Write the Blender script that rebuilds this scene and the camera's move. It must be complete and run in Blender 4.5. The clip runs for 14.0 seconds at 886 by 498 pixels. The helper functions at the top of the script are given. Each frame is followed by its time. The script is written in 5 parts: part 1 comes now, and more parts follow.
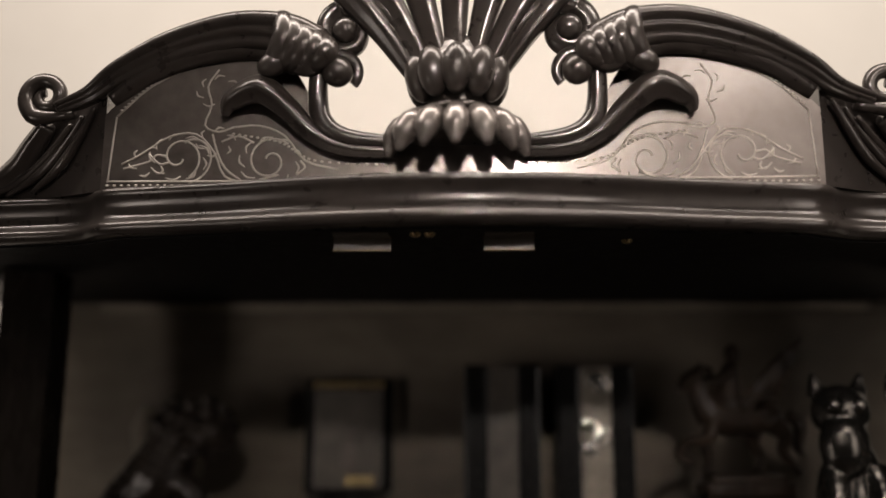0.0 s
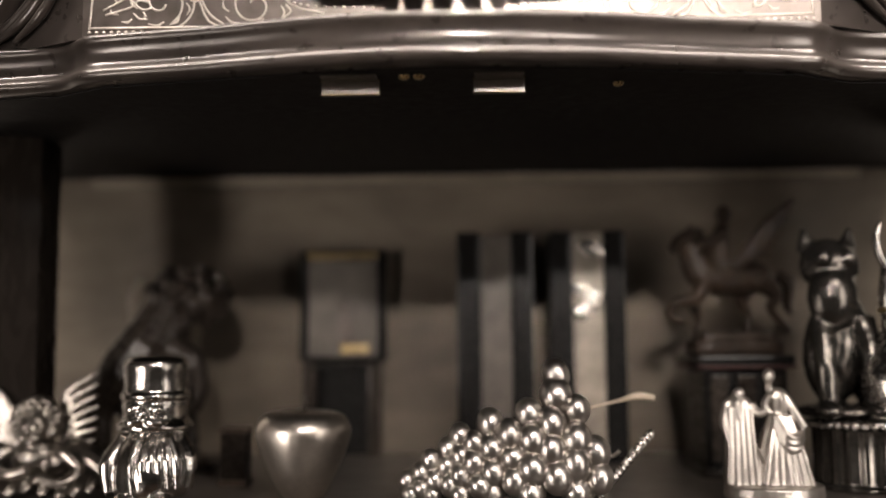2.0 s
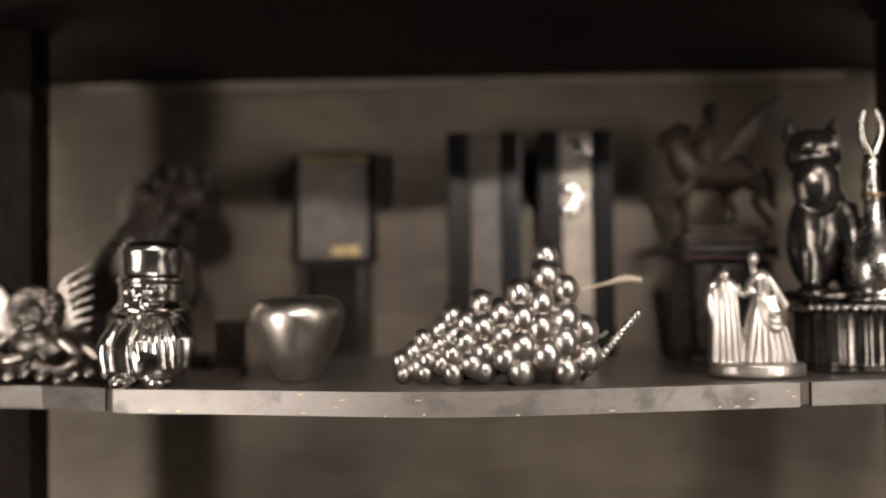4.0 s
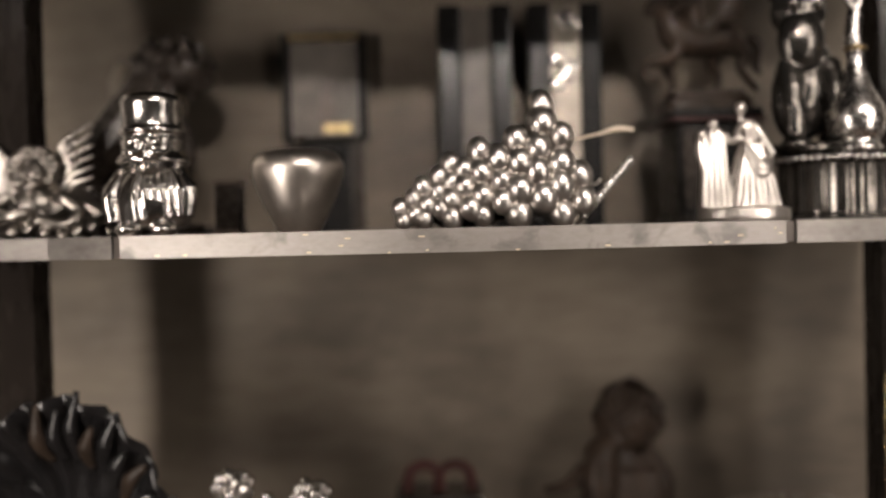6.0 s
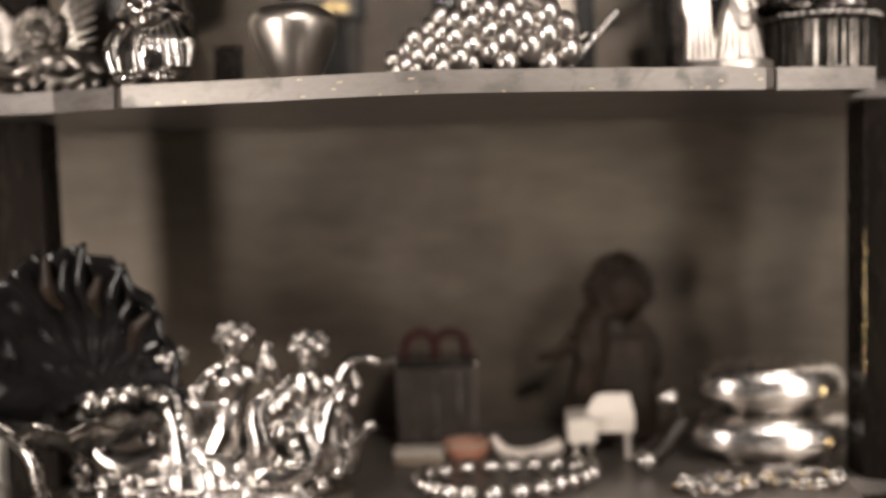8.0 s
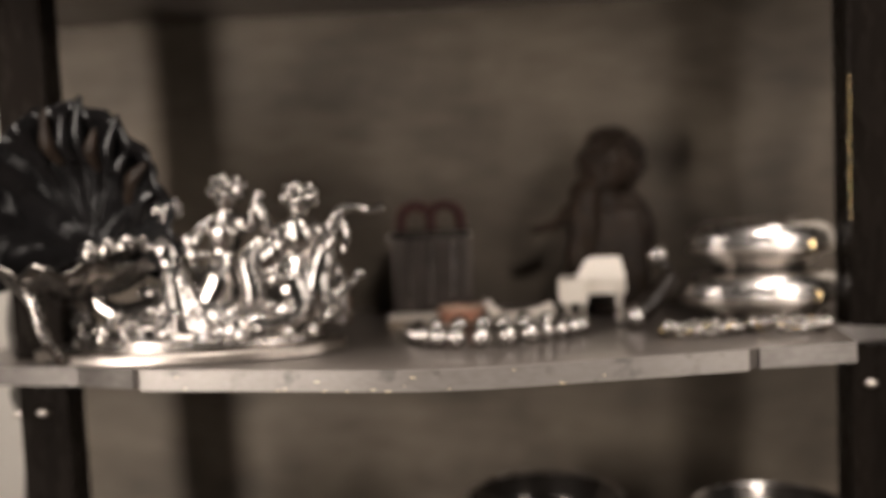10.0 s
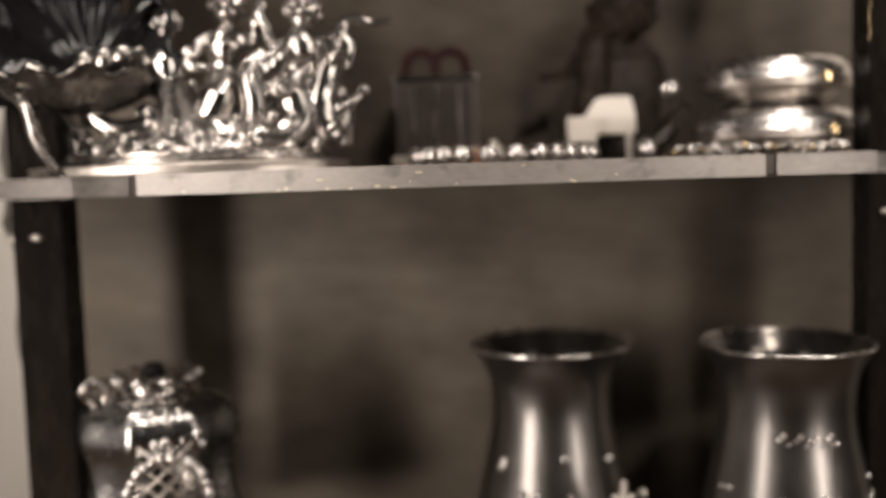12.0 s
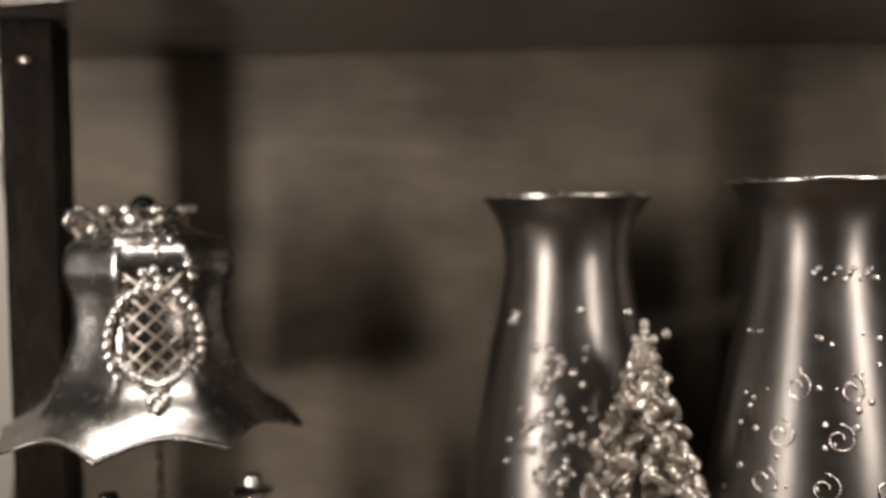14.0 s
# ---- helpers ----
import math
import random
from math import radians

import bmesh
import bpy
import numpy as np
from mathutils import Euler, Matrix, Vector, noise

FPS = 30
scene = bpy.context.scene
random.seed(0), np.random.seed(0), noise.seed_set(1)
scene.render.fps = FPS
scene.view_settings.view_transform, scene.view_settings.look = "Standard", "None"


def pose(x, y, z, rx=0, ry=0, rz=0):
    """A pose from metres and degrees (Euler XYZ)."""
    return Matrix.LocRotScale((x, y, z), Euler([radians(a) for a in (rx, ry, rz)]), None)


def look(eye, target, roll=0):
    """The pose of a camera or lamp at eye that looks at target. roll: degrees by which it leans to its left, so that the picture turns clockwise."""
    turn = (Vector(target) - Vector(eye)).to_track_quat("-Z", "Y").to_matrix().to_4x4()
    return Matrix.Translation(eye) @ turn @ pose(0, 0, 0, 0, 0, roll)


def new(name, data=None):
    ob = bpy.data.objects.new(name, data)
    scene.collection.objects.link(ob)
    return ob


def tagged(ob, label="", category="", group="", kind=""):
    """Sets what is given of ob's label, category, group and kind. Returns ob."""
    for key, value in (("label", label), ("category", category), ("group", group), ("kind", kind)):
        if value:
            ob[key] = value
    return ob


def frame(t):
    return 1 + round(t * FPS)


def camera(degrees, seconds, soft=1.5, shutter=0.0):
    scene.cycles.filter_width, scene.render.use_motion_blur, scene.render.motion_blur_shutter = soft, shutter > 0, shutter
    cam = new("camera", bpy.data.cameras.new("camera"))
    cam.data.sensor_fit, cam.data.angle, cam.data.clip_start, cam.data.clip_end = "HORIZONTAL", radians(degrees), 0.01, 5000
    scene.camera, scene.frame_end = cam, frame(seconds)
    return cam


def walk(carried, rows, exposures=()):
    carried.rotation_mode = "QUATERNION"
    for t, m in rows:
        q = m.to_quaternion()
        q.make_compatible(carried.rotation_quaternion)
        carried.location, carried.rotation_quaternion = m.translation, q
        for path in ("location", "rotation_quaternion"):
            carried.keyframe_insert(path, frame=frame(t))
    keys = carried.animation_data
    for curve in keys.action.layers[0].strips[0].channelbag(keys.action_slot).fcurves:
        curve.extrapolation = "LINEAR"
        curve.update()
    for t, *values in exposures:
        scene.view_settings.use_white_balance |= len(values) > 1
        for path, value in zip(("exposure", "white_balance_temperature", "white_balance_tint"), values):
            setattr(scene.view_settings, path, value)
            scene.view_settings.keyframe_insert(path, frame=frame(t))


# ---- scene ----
cam = camera(51.4, 14.0)
METRES, EYE, TILT, LEAN, TURN = 0.95, 1.75, 10.8, -0.2, 2.4
ROWS = [  # seconds, x, y, z (share of the path), yaw, pitch, roll
    (0.0, 0.0, 0.0, 0.0, 0.0, 0.0, 0.0),
    (0.5, -0.0003, 0.001, -0.018, -0.05, -1.44, 0.04),
    (1.0, 0.0013, 0.0009, -0.0351, -0.14, -2.92, 0.2),
    (1.5, 0.003, 0.0007, -0.0465, -0.23, -4.16, 0.27),
    (2.0, 0.0041, -0.0001, -0.0575, -0.31, -5.52, 0.61),
    (4.5, -0.0097, -0.0305, -0.1456, -1.68, -9.26, 0.77),
    (5.0, -0.0202, -0.0415, -0.1709, -2.17, -9.97, 0.87),
    (5.5, -0.0263, -0.0522, -0.1951, -2.5, -10.7, 0.98),
    (6.0, -0.0365, -0.0621, -0.2233, -3.21, -11.68, 1.02),
    (6.5, -0.0463, -0.0728, -0.2473, -3.54, -12.28, 1.03),
    (7.0, -0.0445, -0.0916, -0.2701, -3.3, -12.96, 0.89),
    (7.5, -0.0298, -0.1102, -0.2946, -2.85, -13.82, 1.02),
    (8.0, -0.0189, -0.124, -0.3246, -2.52, -14.54, 1.3),
    (10.5, 0.031, -0.2015, -0.5367, -0.53, -15.12, 2.61),
    (11.0, 0.0255, -0.2056, -0.5892, -0.47, -15.53, 2.39),
    (11.5, 0.008, -0.2093, -0.6397, -0.91, -15.55, 2.19),
    (12.0, 0.0087, -0.2127, -0.6961, -0.81, -15.14, 1.93),
    (12.5, 0.0084, -0.2101, -0.7508, -1.03, -14.82, 1.66),
    (13.0, 0.0059, -0.2049, -0.81, -0.9, -14.66, 1.46),
    (13.5, -0.0009, -0.1959, -0.8726, -0.57, -14.27, 1.17),
    (14.0, -0.0012, -0.2002, -0.9323, -0.14, -13.51, 0.94),
]
walk(cam, [(t, pose(0, 0, EYE, TILT, LEAN, TURN) @ pose(METRES * x, METRES * y, METRES * z, 90 + pitch, roll, yaw)) for t, x, y, z, yaw, pitch, roll in ROWS], exposures=[(0.0, -1.95), (0.5, -1.75), (1.0, -1.0), (1.5, -0.42), (2.2, -0.3), (5.0, -0.08), (8.0, 0.0), (10.5, -0.24), (11.5, -0.24), (14.0, -0.05)])
cam.data.dof.use_dof = True
cam.data.dof.focus_distance = 0.80
cam.data.dof.aperture_fstop = 1.35

# ---- world and lights ----
world = bpy.data.worlds.new("room_air")
world.use_nodes = True
world.node_tree.nodes["Background"].inputs[0].default_value = (1.0, 0.9, 0.8, 1)
world.node_tree.nodes["Background"].inputs[1].default_value = 0.004
scene.world = world


def lamp(name, eye, target, sx, sy, watts, colour=(1.0, 0.89, 0.805), spread=180):
    data = bpy.data.lights.new(name, "AREA")
    data.shape, data.size, data.size_y, data.energy, data.color = "RECTANGLE", sx, sy, watts, colour
    data.spread = radians(spread)
    ob = new(name, data)
    ob.matrix_world = look(eye, target)
    return ob


lamp("tall_light_west", (-0.98, -0.05, 1.08), (-0.18, 1.27, 1.08), 0.17, 1.35, 5.2, spread=70)
lamp("tall_light_east", (1.00, -0.05, 1.50), (0.14, 1.27, 1.30), 0.17, 1.7, 2.4, spread=62)
lamp("ceiling_spot", (0.72, -0.90, 2.74), (0, 0.8, 1.95), 0.45, 0.2, 24)
lamp("front_spot", (0.10, -1.4, 2.55), (0.06, 0.74, 2.03), 0.16, 0.10, 2.0, spread=24)
# added strip that brightens the wall behind the cabinet, no known fixture
lamp("wall_fill_light", (0.0, 0.55, 2.82), (0, 1.4, 1.5), 2.2, 0.1, 88)


# ---- materials ----
def material(name, base, dark, rough=0.5, metal=0.0, scale=30.0, bump=0.1, stretch=(1, 1, 1), coat=0.0, rough_vary=0.15, fine=6.0, spec=0.5):
    m = bpy.data.materials.new(name)
    m.use_nodes = True
    nt = m.node_tree
    n, l = nt.nodes, nt.links
    b = n["Principled BSDF"]
    tc = n.new("ShaderNodeTexCoord")
    mp = n.new("ShaderNodeMapping")
    mp.inputs["Scale"].default_value = stretch
    l.new(tc.outputs["Object"], mp.inputs[0])
    big = n.new("ShaderNodeTexNoise")
    big.inputs["Scale"].default_value, big.inputs["Detail"].default_value = scale, 5
    small = n.new("ShaderNodeTexNoise")
    small.inputs["Scale"].default_value, small.inputs["Detail"].default_value = scale * fine, 4
    l.new(mp.outputs[0], big.inputs[0])
    l.new(mp.outputs[0], small.inputs[0])
    add = n.new("ShaderNodeMath")
    add.operation = "MULTIPLY_ADD"
    add.inputs[1].default_value = 0.35
    l.new(small.outputs[0], add.inputs[0])
    mul = n.new("ShaderNodeMath")
    mul.operation = "MULTIPLY"
    mul.inputs[1].default_value = 0.65
    l.new(big.outputs[0], mul.inputs[0])
    l.new(mul.outputs[0], add.inputs[2])
    ramp = n.new("ShaderNodeValToRGB")
    ramp.color_ramp.elements[0].position, ramp.color_ramp.elements[1].position = 0.27, 0.73
    ramp.color_ramp.elements[0].color, ramp.color_ramp.elements[1].color = (*dark, 1), (*base, 1)
    l.new(add.outputs[0], ramp.inputs[0])
    l.new(ramp.outputs[0], b.inputs["Base Color"])
    rr = n.new("ShaderNodeMapRange")
    rr.inputs["To Min"].default_value, rr.inputs["To Max"].default_value = max(0.02, rough - rough_vary), min(1, rough + rough_vary)
    l.new(small.outputs[0], rr.inputs[0])
    l.new(rr.outputs[0], b.inputs["Roughness"])
    b.inputs["Metallic"].default_value = metal
    b.inputs["Specular IOR Level"].default_value = spec
    b.inputs["Coat Weight"].default_value = coat
    b.inputs["Coat Roughness"].default_value = 0.1
    bp = n.new("ShaderNodeBump")
    bp.inputs["Strength"].default_value, bp.inputs["Distance"].default_value = bump, 0.002
    l.new(add.outputs[0], bp.inputs["Height"])
    l.new(bp.outputs[0], b.inputs["Normal"])
    return m


WALL = material("wall_paint", (0.74, 0.70, 0.64), (0.68, 0.64, 0.58), 0.85, 0, 3, 0.05)
FLOOR = material("floor_wood", (0.12, 0.08, 0.05), (0.06, 0.04, 0.03), 0.45, 0, 4, 0.1, (1, 8, 1))
DIM = material("darkened_unseen_wall", (0.035, 0.030, 0.025), (0.022, 0.019, 0.016), 0.7, 0, 3, 0.1)
# underside wood, near black: the shade below the top is in its colour
TOPWOOD = material("shaded_underside_wood", (0.014, 0.012, 0.011), (0.007, 0.006, 0.006), 0.7, 0, 14, 0.1, spec=0.15)
CEIL = material("darkened_unseen_ceiling", (0.16, 0.15, 0.14), (0.13, 0.12, 0.11), 0.9, 0, 3, 0.05)
WOOD = material("dark_lacquered_wood", (0.020, 0.0155, 0.0125), (0.006, 0.005, 0.0043), 0.27, 0, 14, 0.08, (1, 1, 0.25), spec=0.22, rough_vary=0.08)
CARVE = material("dark_burnished_carving", (0.085, 0.071, 0.063), (0.036, 0.030, 0.027), 0.29, 0.4, 12, 0.05, (1, 1, 1), 0.35, rough_vary=0.06)
PANEL = material("burnished_panel", (0.20, 0.172, 0.156), (0.075, 0.063, 0.056), 0.34, 0.7, 16, 0.08, (1, 1, 1), 0.25, rough_vary=0.10)
# rubbed carving, its colour raised to hold the drooping leaves' highlights too
PETAL = material("rubbed_highlit_carving", (0.30, 0.265, 0.245), (0.13, 0.112, 0.102), 0.30, 0.6, 30, 0.06, (1, 1, 1), 0.3, rough_vary=0.08)
ENGRAVE = material("worn_engraved_line", (0.62, 0.56, 0.51), (0.36, 0.32, 0.28), 0.45, 0.4, 60, 0.1)
BACK = material("brown_back_panel", (0.190, 0.158, 0.122), (0.068, 0.055, 0.043), 0.6, 0, 3.5, 0.1, (0.7, 1, 2.2), spec=0.25)


def stained(m, scale, low, high, floor):
    """Darker blotches with soft edges over a material's own colour."""
    n, l = m.node_tree.nodes, m.node_tree.links
    b = n["Principled BSDF"]
    old = b.inputs["Base Color"].links[0].from_socket
    tc = n.new("ShaderNodeTexCoord")
    noise = n.new("ShaderNodeTexNoise")
    noise.inputs["Scale"].default_value, noise.inputs["Detail"].default_value, noise.inputs["Distortion"].default_value = scale, 6, 0.35
    l.new(tc.outputs["Object"], noise.inputs[0])
    mr = n.new("ShaderNodeMapRange")
    for k, v in (("From Min", low), ("From Max", high), ("To Min", floor), ("To Max", 1.0)):
        mr.inputs[k].default_value = v
    l.new(noise.outputs[0], mr.inputs[0])
    mix = n.new("ShaderNodeMixRGB")
    mix.blend_type = "MULTIPLY"
    mix.inputs[0].default_value = 1.0
    l.new(old, mix.inputs[1])
    l.new(mr.outputs[0], mix.inputs[2])
    l.new(mix.outputs[0], b.inputs["Base Color"])
    return m


stained(BACK, 6, 0.36, 0.56, 0.68)
SHELF = material("worn_shelf_top", (0.16, 0.14, 0.125), (0.07, 0.06, 0.054), 0.35, 0.1, 16, 0.15, (0.5, 1, 1), 0.2)
EDGE = material("worn_silvered_edge", (0.34, 0.312, 0.29), (0.17, 0.155, 0.14), 0.46, 0.30, 9, 0.25, (0.5, 1, 1.2), fine=22.0, rough_vary=0.24)
stained(EDGE, 26, 0.33, 0.46, 0.5)
EDGE_DARK = material("darker_side_edge", (0.20, 0.185, 0.17), (0.07, 0.06, 0.055), 0.36, 0.5, 26, 0.12, (0.5, 1, 1.2))
SILVER = material("polished_silver", (0.80, 0.77, 0.74), (0.54, 0.515, 0.49), 0.26, 1.0, 30, 0.06, rough_vary=0.08)
SATIN = material("satin_silver", (0.66, 0.61, 0.55), (0.45, 0.41, 0.37), 0.34, 1.0, 30, 0.06, rough_vary=0.08)
OLD = material("tarnished_silver", (0.52, 0.49, 0.46), (0.20, 0.18, 0.165), 0.25, 1.0, 30, 0.08, rough_vary=0.1)
CHROME = material("dark_polished_pewter", (0.27, 0.253, 0.24), (0.17, 0.158, 0.15), 0.33, 1.0, 6, 0.02, (1, 1, 1), 0.0, rough_vary=0.05)
GRAPE = material("rubbed_silver", (0.70, 0.665, 0.63), (0.40, 0.37, 0.345), 0.31, 1.0, 30, 0.05, rough_vary=0.06)
CATM = material("blackened_pewter", (0.15, 0.138, 0.126), (0.045, 0.041, 0.037), 0.23, 0.9, 14, 0.08, rough_vary=0.06)
BRONZE = material("dark_bronze", (0.030, 0.023, 0.018), (0.009, 0.007, 0.006), 0.27, 0.1, 40, 0.25, spec=0.22)
BROWN = material("brown_patina", (0.10, 0.07, 0.05), (0.03, 0.022, 0.017), 0.4, 0.2, 40, 0.25)
BLACK = material("black_lacquer", (0.010, 0.0092, 0.0088), (0.004, 0.004, 0.004), 0.26, 0, 30, 0.04, spec=0.15, rough_vary=0.06)
GREY = material("grey_leather", (0.090, 0.079, 0.067), (0.040, 0.034, 0.030), 0.45, 0, 40, 0.2, spec=0.25)
BRASS = material("worn_brass", (0.55, 0.42, 0.22), (0.25, 0.18, 0.09), 0.3, 1.0, 40, 0.1)
IVORY = material("ivory_white", (0.78, 0.73, 0.66), (0.66, 0.6, 0.52), 0.35, 0, 30, 0.05)
WHITE = material("white_silvered_bisque", (0.85, 0.80, 0.74), (0.6, 0.56, 0.5), 0.3, 0.6, 40, 0.1)
RED = material("dull_red_enamel", (0.048, 0.014, 0.012), (0.018, 0.008, 0.007), 0.4, 0.0, 40, 0.1, spec=0.2)
PEACH = material("salmon_enamel", (0.55, 0.26, 0.17), (0.4, 0.2, 0.14), 0.4, 0, 40, 0.1)

BACKPLATE = material("thin_brown_plate", (0.26, 0.22, 0.17), (0.14, 0.115, 0.09), 0.5, 0.2, 20, 0.1)
SPINE = material("worn_silver_spine", (0.30, 0.265, 0.22), (0.10, 0.085, 0.07), 0.42, 0.4, 30, 0.3)
BRONZE2 = material("black_shell_bronze", (0.012, 0.011, 0.0115), (0.004, 0.004, 0.004), 0.16, 0.0, 40, 0.10, spec=0.22)
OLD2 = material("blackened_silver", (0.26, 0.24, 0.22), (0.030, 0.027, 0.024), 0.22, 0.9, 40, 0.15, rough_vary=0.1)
SILVER2 = material("silver_with_dark_recesses", (0.64, 0.61, 0.58), (0.30, 0.28, 0.265), 0.21, 1.0, 26, 0.06, rough_vary=0.06)
CHROME2 = material("blue_grey_silver", (0.42, 0.41, 0.40), (0.22, 0.213, 0.205), 0.25, 1.0, 14, 0.06, rough_vary=0.09)
GREY2 = material("grey_tin", (0.11, 0.093, 0.084), (0.05, 0.042, 0.037), 0.40, 0.4, 30, 0.15, spec=0.25)
EDGE_BRASS = material("dulled_brass", (0.30, 0.23, 0.13), (0.12, 0.09, 0.05), 0.5, 0.8, 60, 0.1)
BRASS2 = material("bright_gilt", (0.75, 0.60, 0.36), (0.45, 0.34, 0.18), 0.2, 1.0, 40, 0.1)
DARKB = material("blackened_bronze", (0.034, 0.023, 0.016), (0.008, 0.0065, 0.0055), 0.34, 0.0, 40, 0.3, spec=0.10)
HORN = material("yellowed_horn", (0.50, 0.42, 0.33), (0.36, 0.29, 0.22), 0.4, 0, 30, 0.1)
PALE = material("pale_bright_silver", (0.66, 0.615, 0.57), (0.40, 0.37, 0.34), 0.36, 0.95, 24, 0.03, rough_vary=0.06)
FLECK = material("painted_glint", (0.85, 0.70, 0.50), (0.7, 0.55, 0.36), 0.35, 0.1, 60, 0.0)
LEAF = material("creamy_silver_leaf", (0.85, 0.79, 0.72), (0.30, 0.27, 0.24), 0.24, 0.7, 60, 0.1, rough_vary=0.1)
PEWTER = material("dull_old_pewter", (0.42, 0.385, 0.35), (0.11, 0.098, 0.088), 0.33, 1.0, 40, 0.1, rough_vary=0.08)
GLASS = material("cloudy_clear_plastic", (0.10, 0.083, 0.065), (0.06, 0.05, 0.04), 0.42, 0, 30, 0.02, rough_vary=0.05)
GLASS.node_tree.nodes["Principled BSDF"].inputs["Transmission Weight"].default_value = 0.3


# ---- mesh helpers ----
def thing(name, x, y, z, label, category, group="", kind=""):
    ob = new(name)
    ob.empty_display_size = 0.02
    ob.location = (x, y, z)
    return tagged(ob, label, category, group, kind)


def mesh(name, bm, mat, smooth=True):
    me = bpy.data.meshes.new(name)
    bmesh.ops.recalc_face_normals(bm, faces=bm.faces)
    bm.to_mesh(me)
    bm.free()
    me.materials.append(mat)
    if smooth:
        me.shade_smooth()
    return me


def part(name, bm, mat, parent=None, label="", smooth=True):
    ob = new(name, mesh(name, bm, mat, smooth))
    ob.parent = parent
    return tagged(ob, label)


def solid(name, bm, mat, label, category, at=(0, 0, 0), group="", kind="", smooth=True):
    ob = new(name, mesh(name, bm, mat, smooth))
    ob.location = at
    return tagged(ob, label, category, group, kind)


def box(x0, x1, y0, y1, z0, z1, bevel=0.0, bm=None):
    b = bmesh.new()
    bmesh.ops.create_cube(b, size=1)
    bmesh.ops.scale(b, vec=(x1 - x0, y1 - y0, z1 - z0), verts=b.verts)
    bmesh.ops.translate(b, vec=((x0 + x1) / 2, (y0 + y1) / 2, (z0 + z1) / 2), verts=b.verts)
    if bevel:
        bmesh.ops.bevel(b, geom=b.edges[:], offset=bevel, segments=2, affect="EDGES", profile=0.6)
    return merge(bm, b)


def merge(bm, b):
    if bm is None:
        return b
    me = bpy.data.meshes.new("temporary")
    b.to_mesh(me)
    bm.from_mesh(me)
    bpy.data.meshes.remove(me)
    b.free()
    return bm


def ball(c, r, bm=None, rot=(0, 0, 0), u=16, v=10):
    b = bmesh.new()
    r = (r, r, r) if isinstance(r, (int, float)) else r
    bmesh.ops.create_uvsphere(b, u_segments=u, v_segments=v, radius=1)
    bmesh.ops.transform(b, matrix=Matrix.Translation(c) @ pose(0, 0, 0, *rot) @ Matrix.Diagonal((*r, 1)), verts=b.verts)
    return merge(bm, b)


def catmull(pts, n=6):
    pts = [Vector(p) for p in pts]
    ext = [pts[0] * 2 - pts[1]] + pts + [pts[-1] * 2 - pts[-2]]
    out = []
    for i in range(1, len(ext) - 2):
        a, b, c, d = ext[i - 1:i + 3]
        for k in range(n):
            t = k / n
            out.append(0.5 * (2 * b + (c - a) * t + (2 * a - 5 * b + 4 * c - d) * t * t + (3 * b - a - 3 * c + d) * t ** 3))
    return out + [pts[-1]]


def tube(pts, radii, bm=None, seg=10, n=6, lobes=0, depth=0.0, flat=1.0):
    """A tube along a smooth curve through pts, with radii at the points; lobes give it ridges, flat presses it along y."""
    path = catmull(pts, n) if n > 1 else [Vector(p) for p in pts]
    radii = [radii] * len(pts) if isinstance(radii, (int, float)) else radii
    rad = np.interp(np.linspace(0, len(pts) - 1, len(path)), range(len(pts)), radii)
    b = bmesh.new()
    rings = []
    up = Vector((0, 1, 0.013))
    for i, p in enumerate(path):
        d = (path[min(i + 1, len(path) - 1)] - path[max(i - 1, 0)]).normalized()
        s = d.cross(up)
        s = (s if s.length > 1e-4 else d.cross(Vector((1, 0, 0)))).normalized()
        w = s.cross(d).normalized()
        ring = []
        for k in range(seg):
            a = 2 * math.pi * k / seg
            r = rad[i] * (1 + depth * math.cos(lobes * a))
            ring.append(b.verts.new(p + s * (r * math.cos(a)) + w * (r * flat * math.sin(a))))
        rings.append(ring)
    for r0, r1 in zip(rings, rings[1:]):
        for k in range(seg):
            b.faces.new((r0[k], r0[(k + 1) % seg], r1[(k + 1) % seg], r1[k]))
    b.faces.new(rings[0])
    b.faces.new(rings[-1])
    return merge(bm, b)


def revolve(profile, seg=40, bm=None, lobes=0, depth=0.0, n=4, sx=1.0, sy=1.0, at=(0, 0, 0), cap=True):
    """Turned body from (radius, height) pairs, smoothed; lobes flute it."""
    pr = catmull([(r, 0, z) for r, z in profile], n) if n > 1 else [Vector((r, 0, z)) for r, z in profile]
    b = bmesh.new()
    rings = []
    for p in pr:
        ring = []
        for k in range(seg):
            a = 2 * math.pi * k / seg
            r = max(p.x, 0.0004) * (1 + depth * math.cos(lobes * a))
            ring.append(b.verts.new((at[0] + r * sx * math.cos(a), at[1] + r * sy * math.sin(a), at[2] + p.z)))
        rings.append(ring)
    for r0, r1 in zip(rings, rings[1:]):
        for k in range(seg):
            b.faces.new((r0[k], r0[(k + 1) % seg], r1[(k + 1) % seg], r1[k]))
    if cap:
        b.faces.new(rings[0])
        b.faces.new(rings[-1])
    return merge(bm, b)


def slab(outline, z0, z1, bm=None):
    """A plate with the (x, y) outline, from z0 to z1."""
    b = bmesh.new()
    lo = [b.verts.new((x, y, z0)) for x, y in outline]
    hi = [b.verts.new((x, y, z1)) for x, y in outline]
    b.faces.new(lo)
    b.faces.new(hi)
    for i in range(len(lo)):
        j = (i + 1) % len(lo)
        b.faces.new((lo[i], lo[j], hi[j], hi[i]))
    return merge(bm, b)


def sheet(outline, y0, y1, bm=None):
    """A plate with the (x, z) outline, from y0 to y1."""
    b = slab([(x, z) for x, z in outline], y0, y1)
    for v in b.verts:
        v.co = (v.co.x, v.co.z, v.co.y)
    return merge(bm, b)


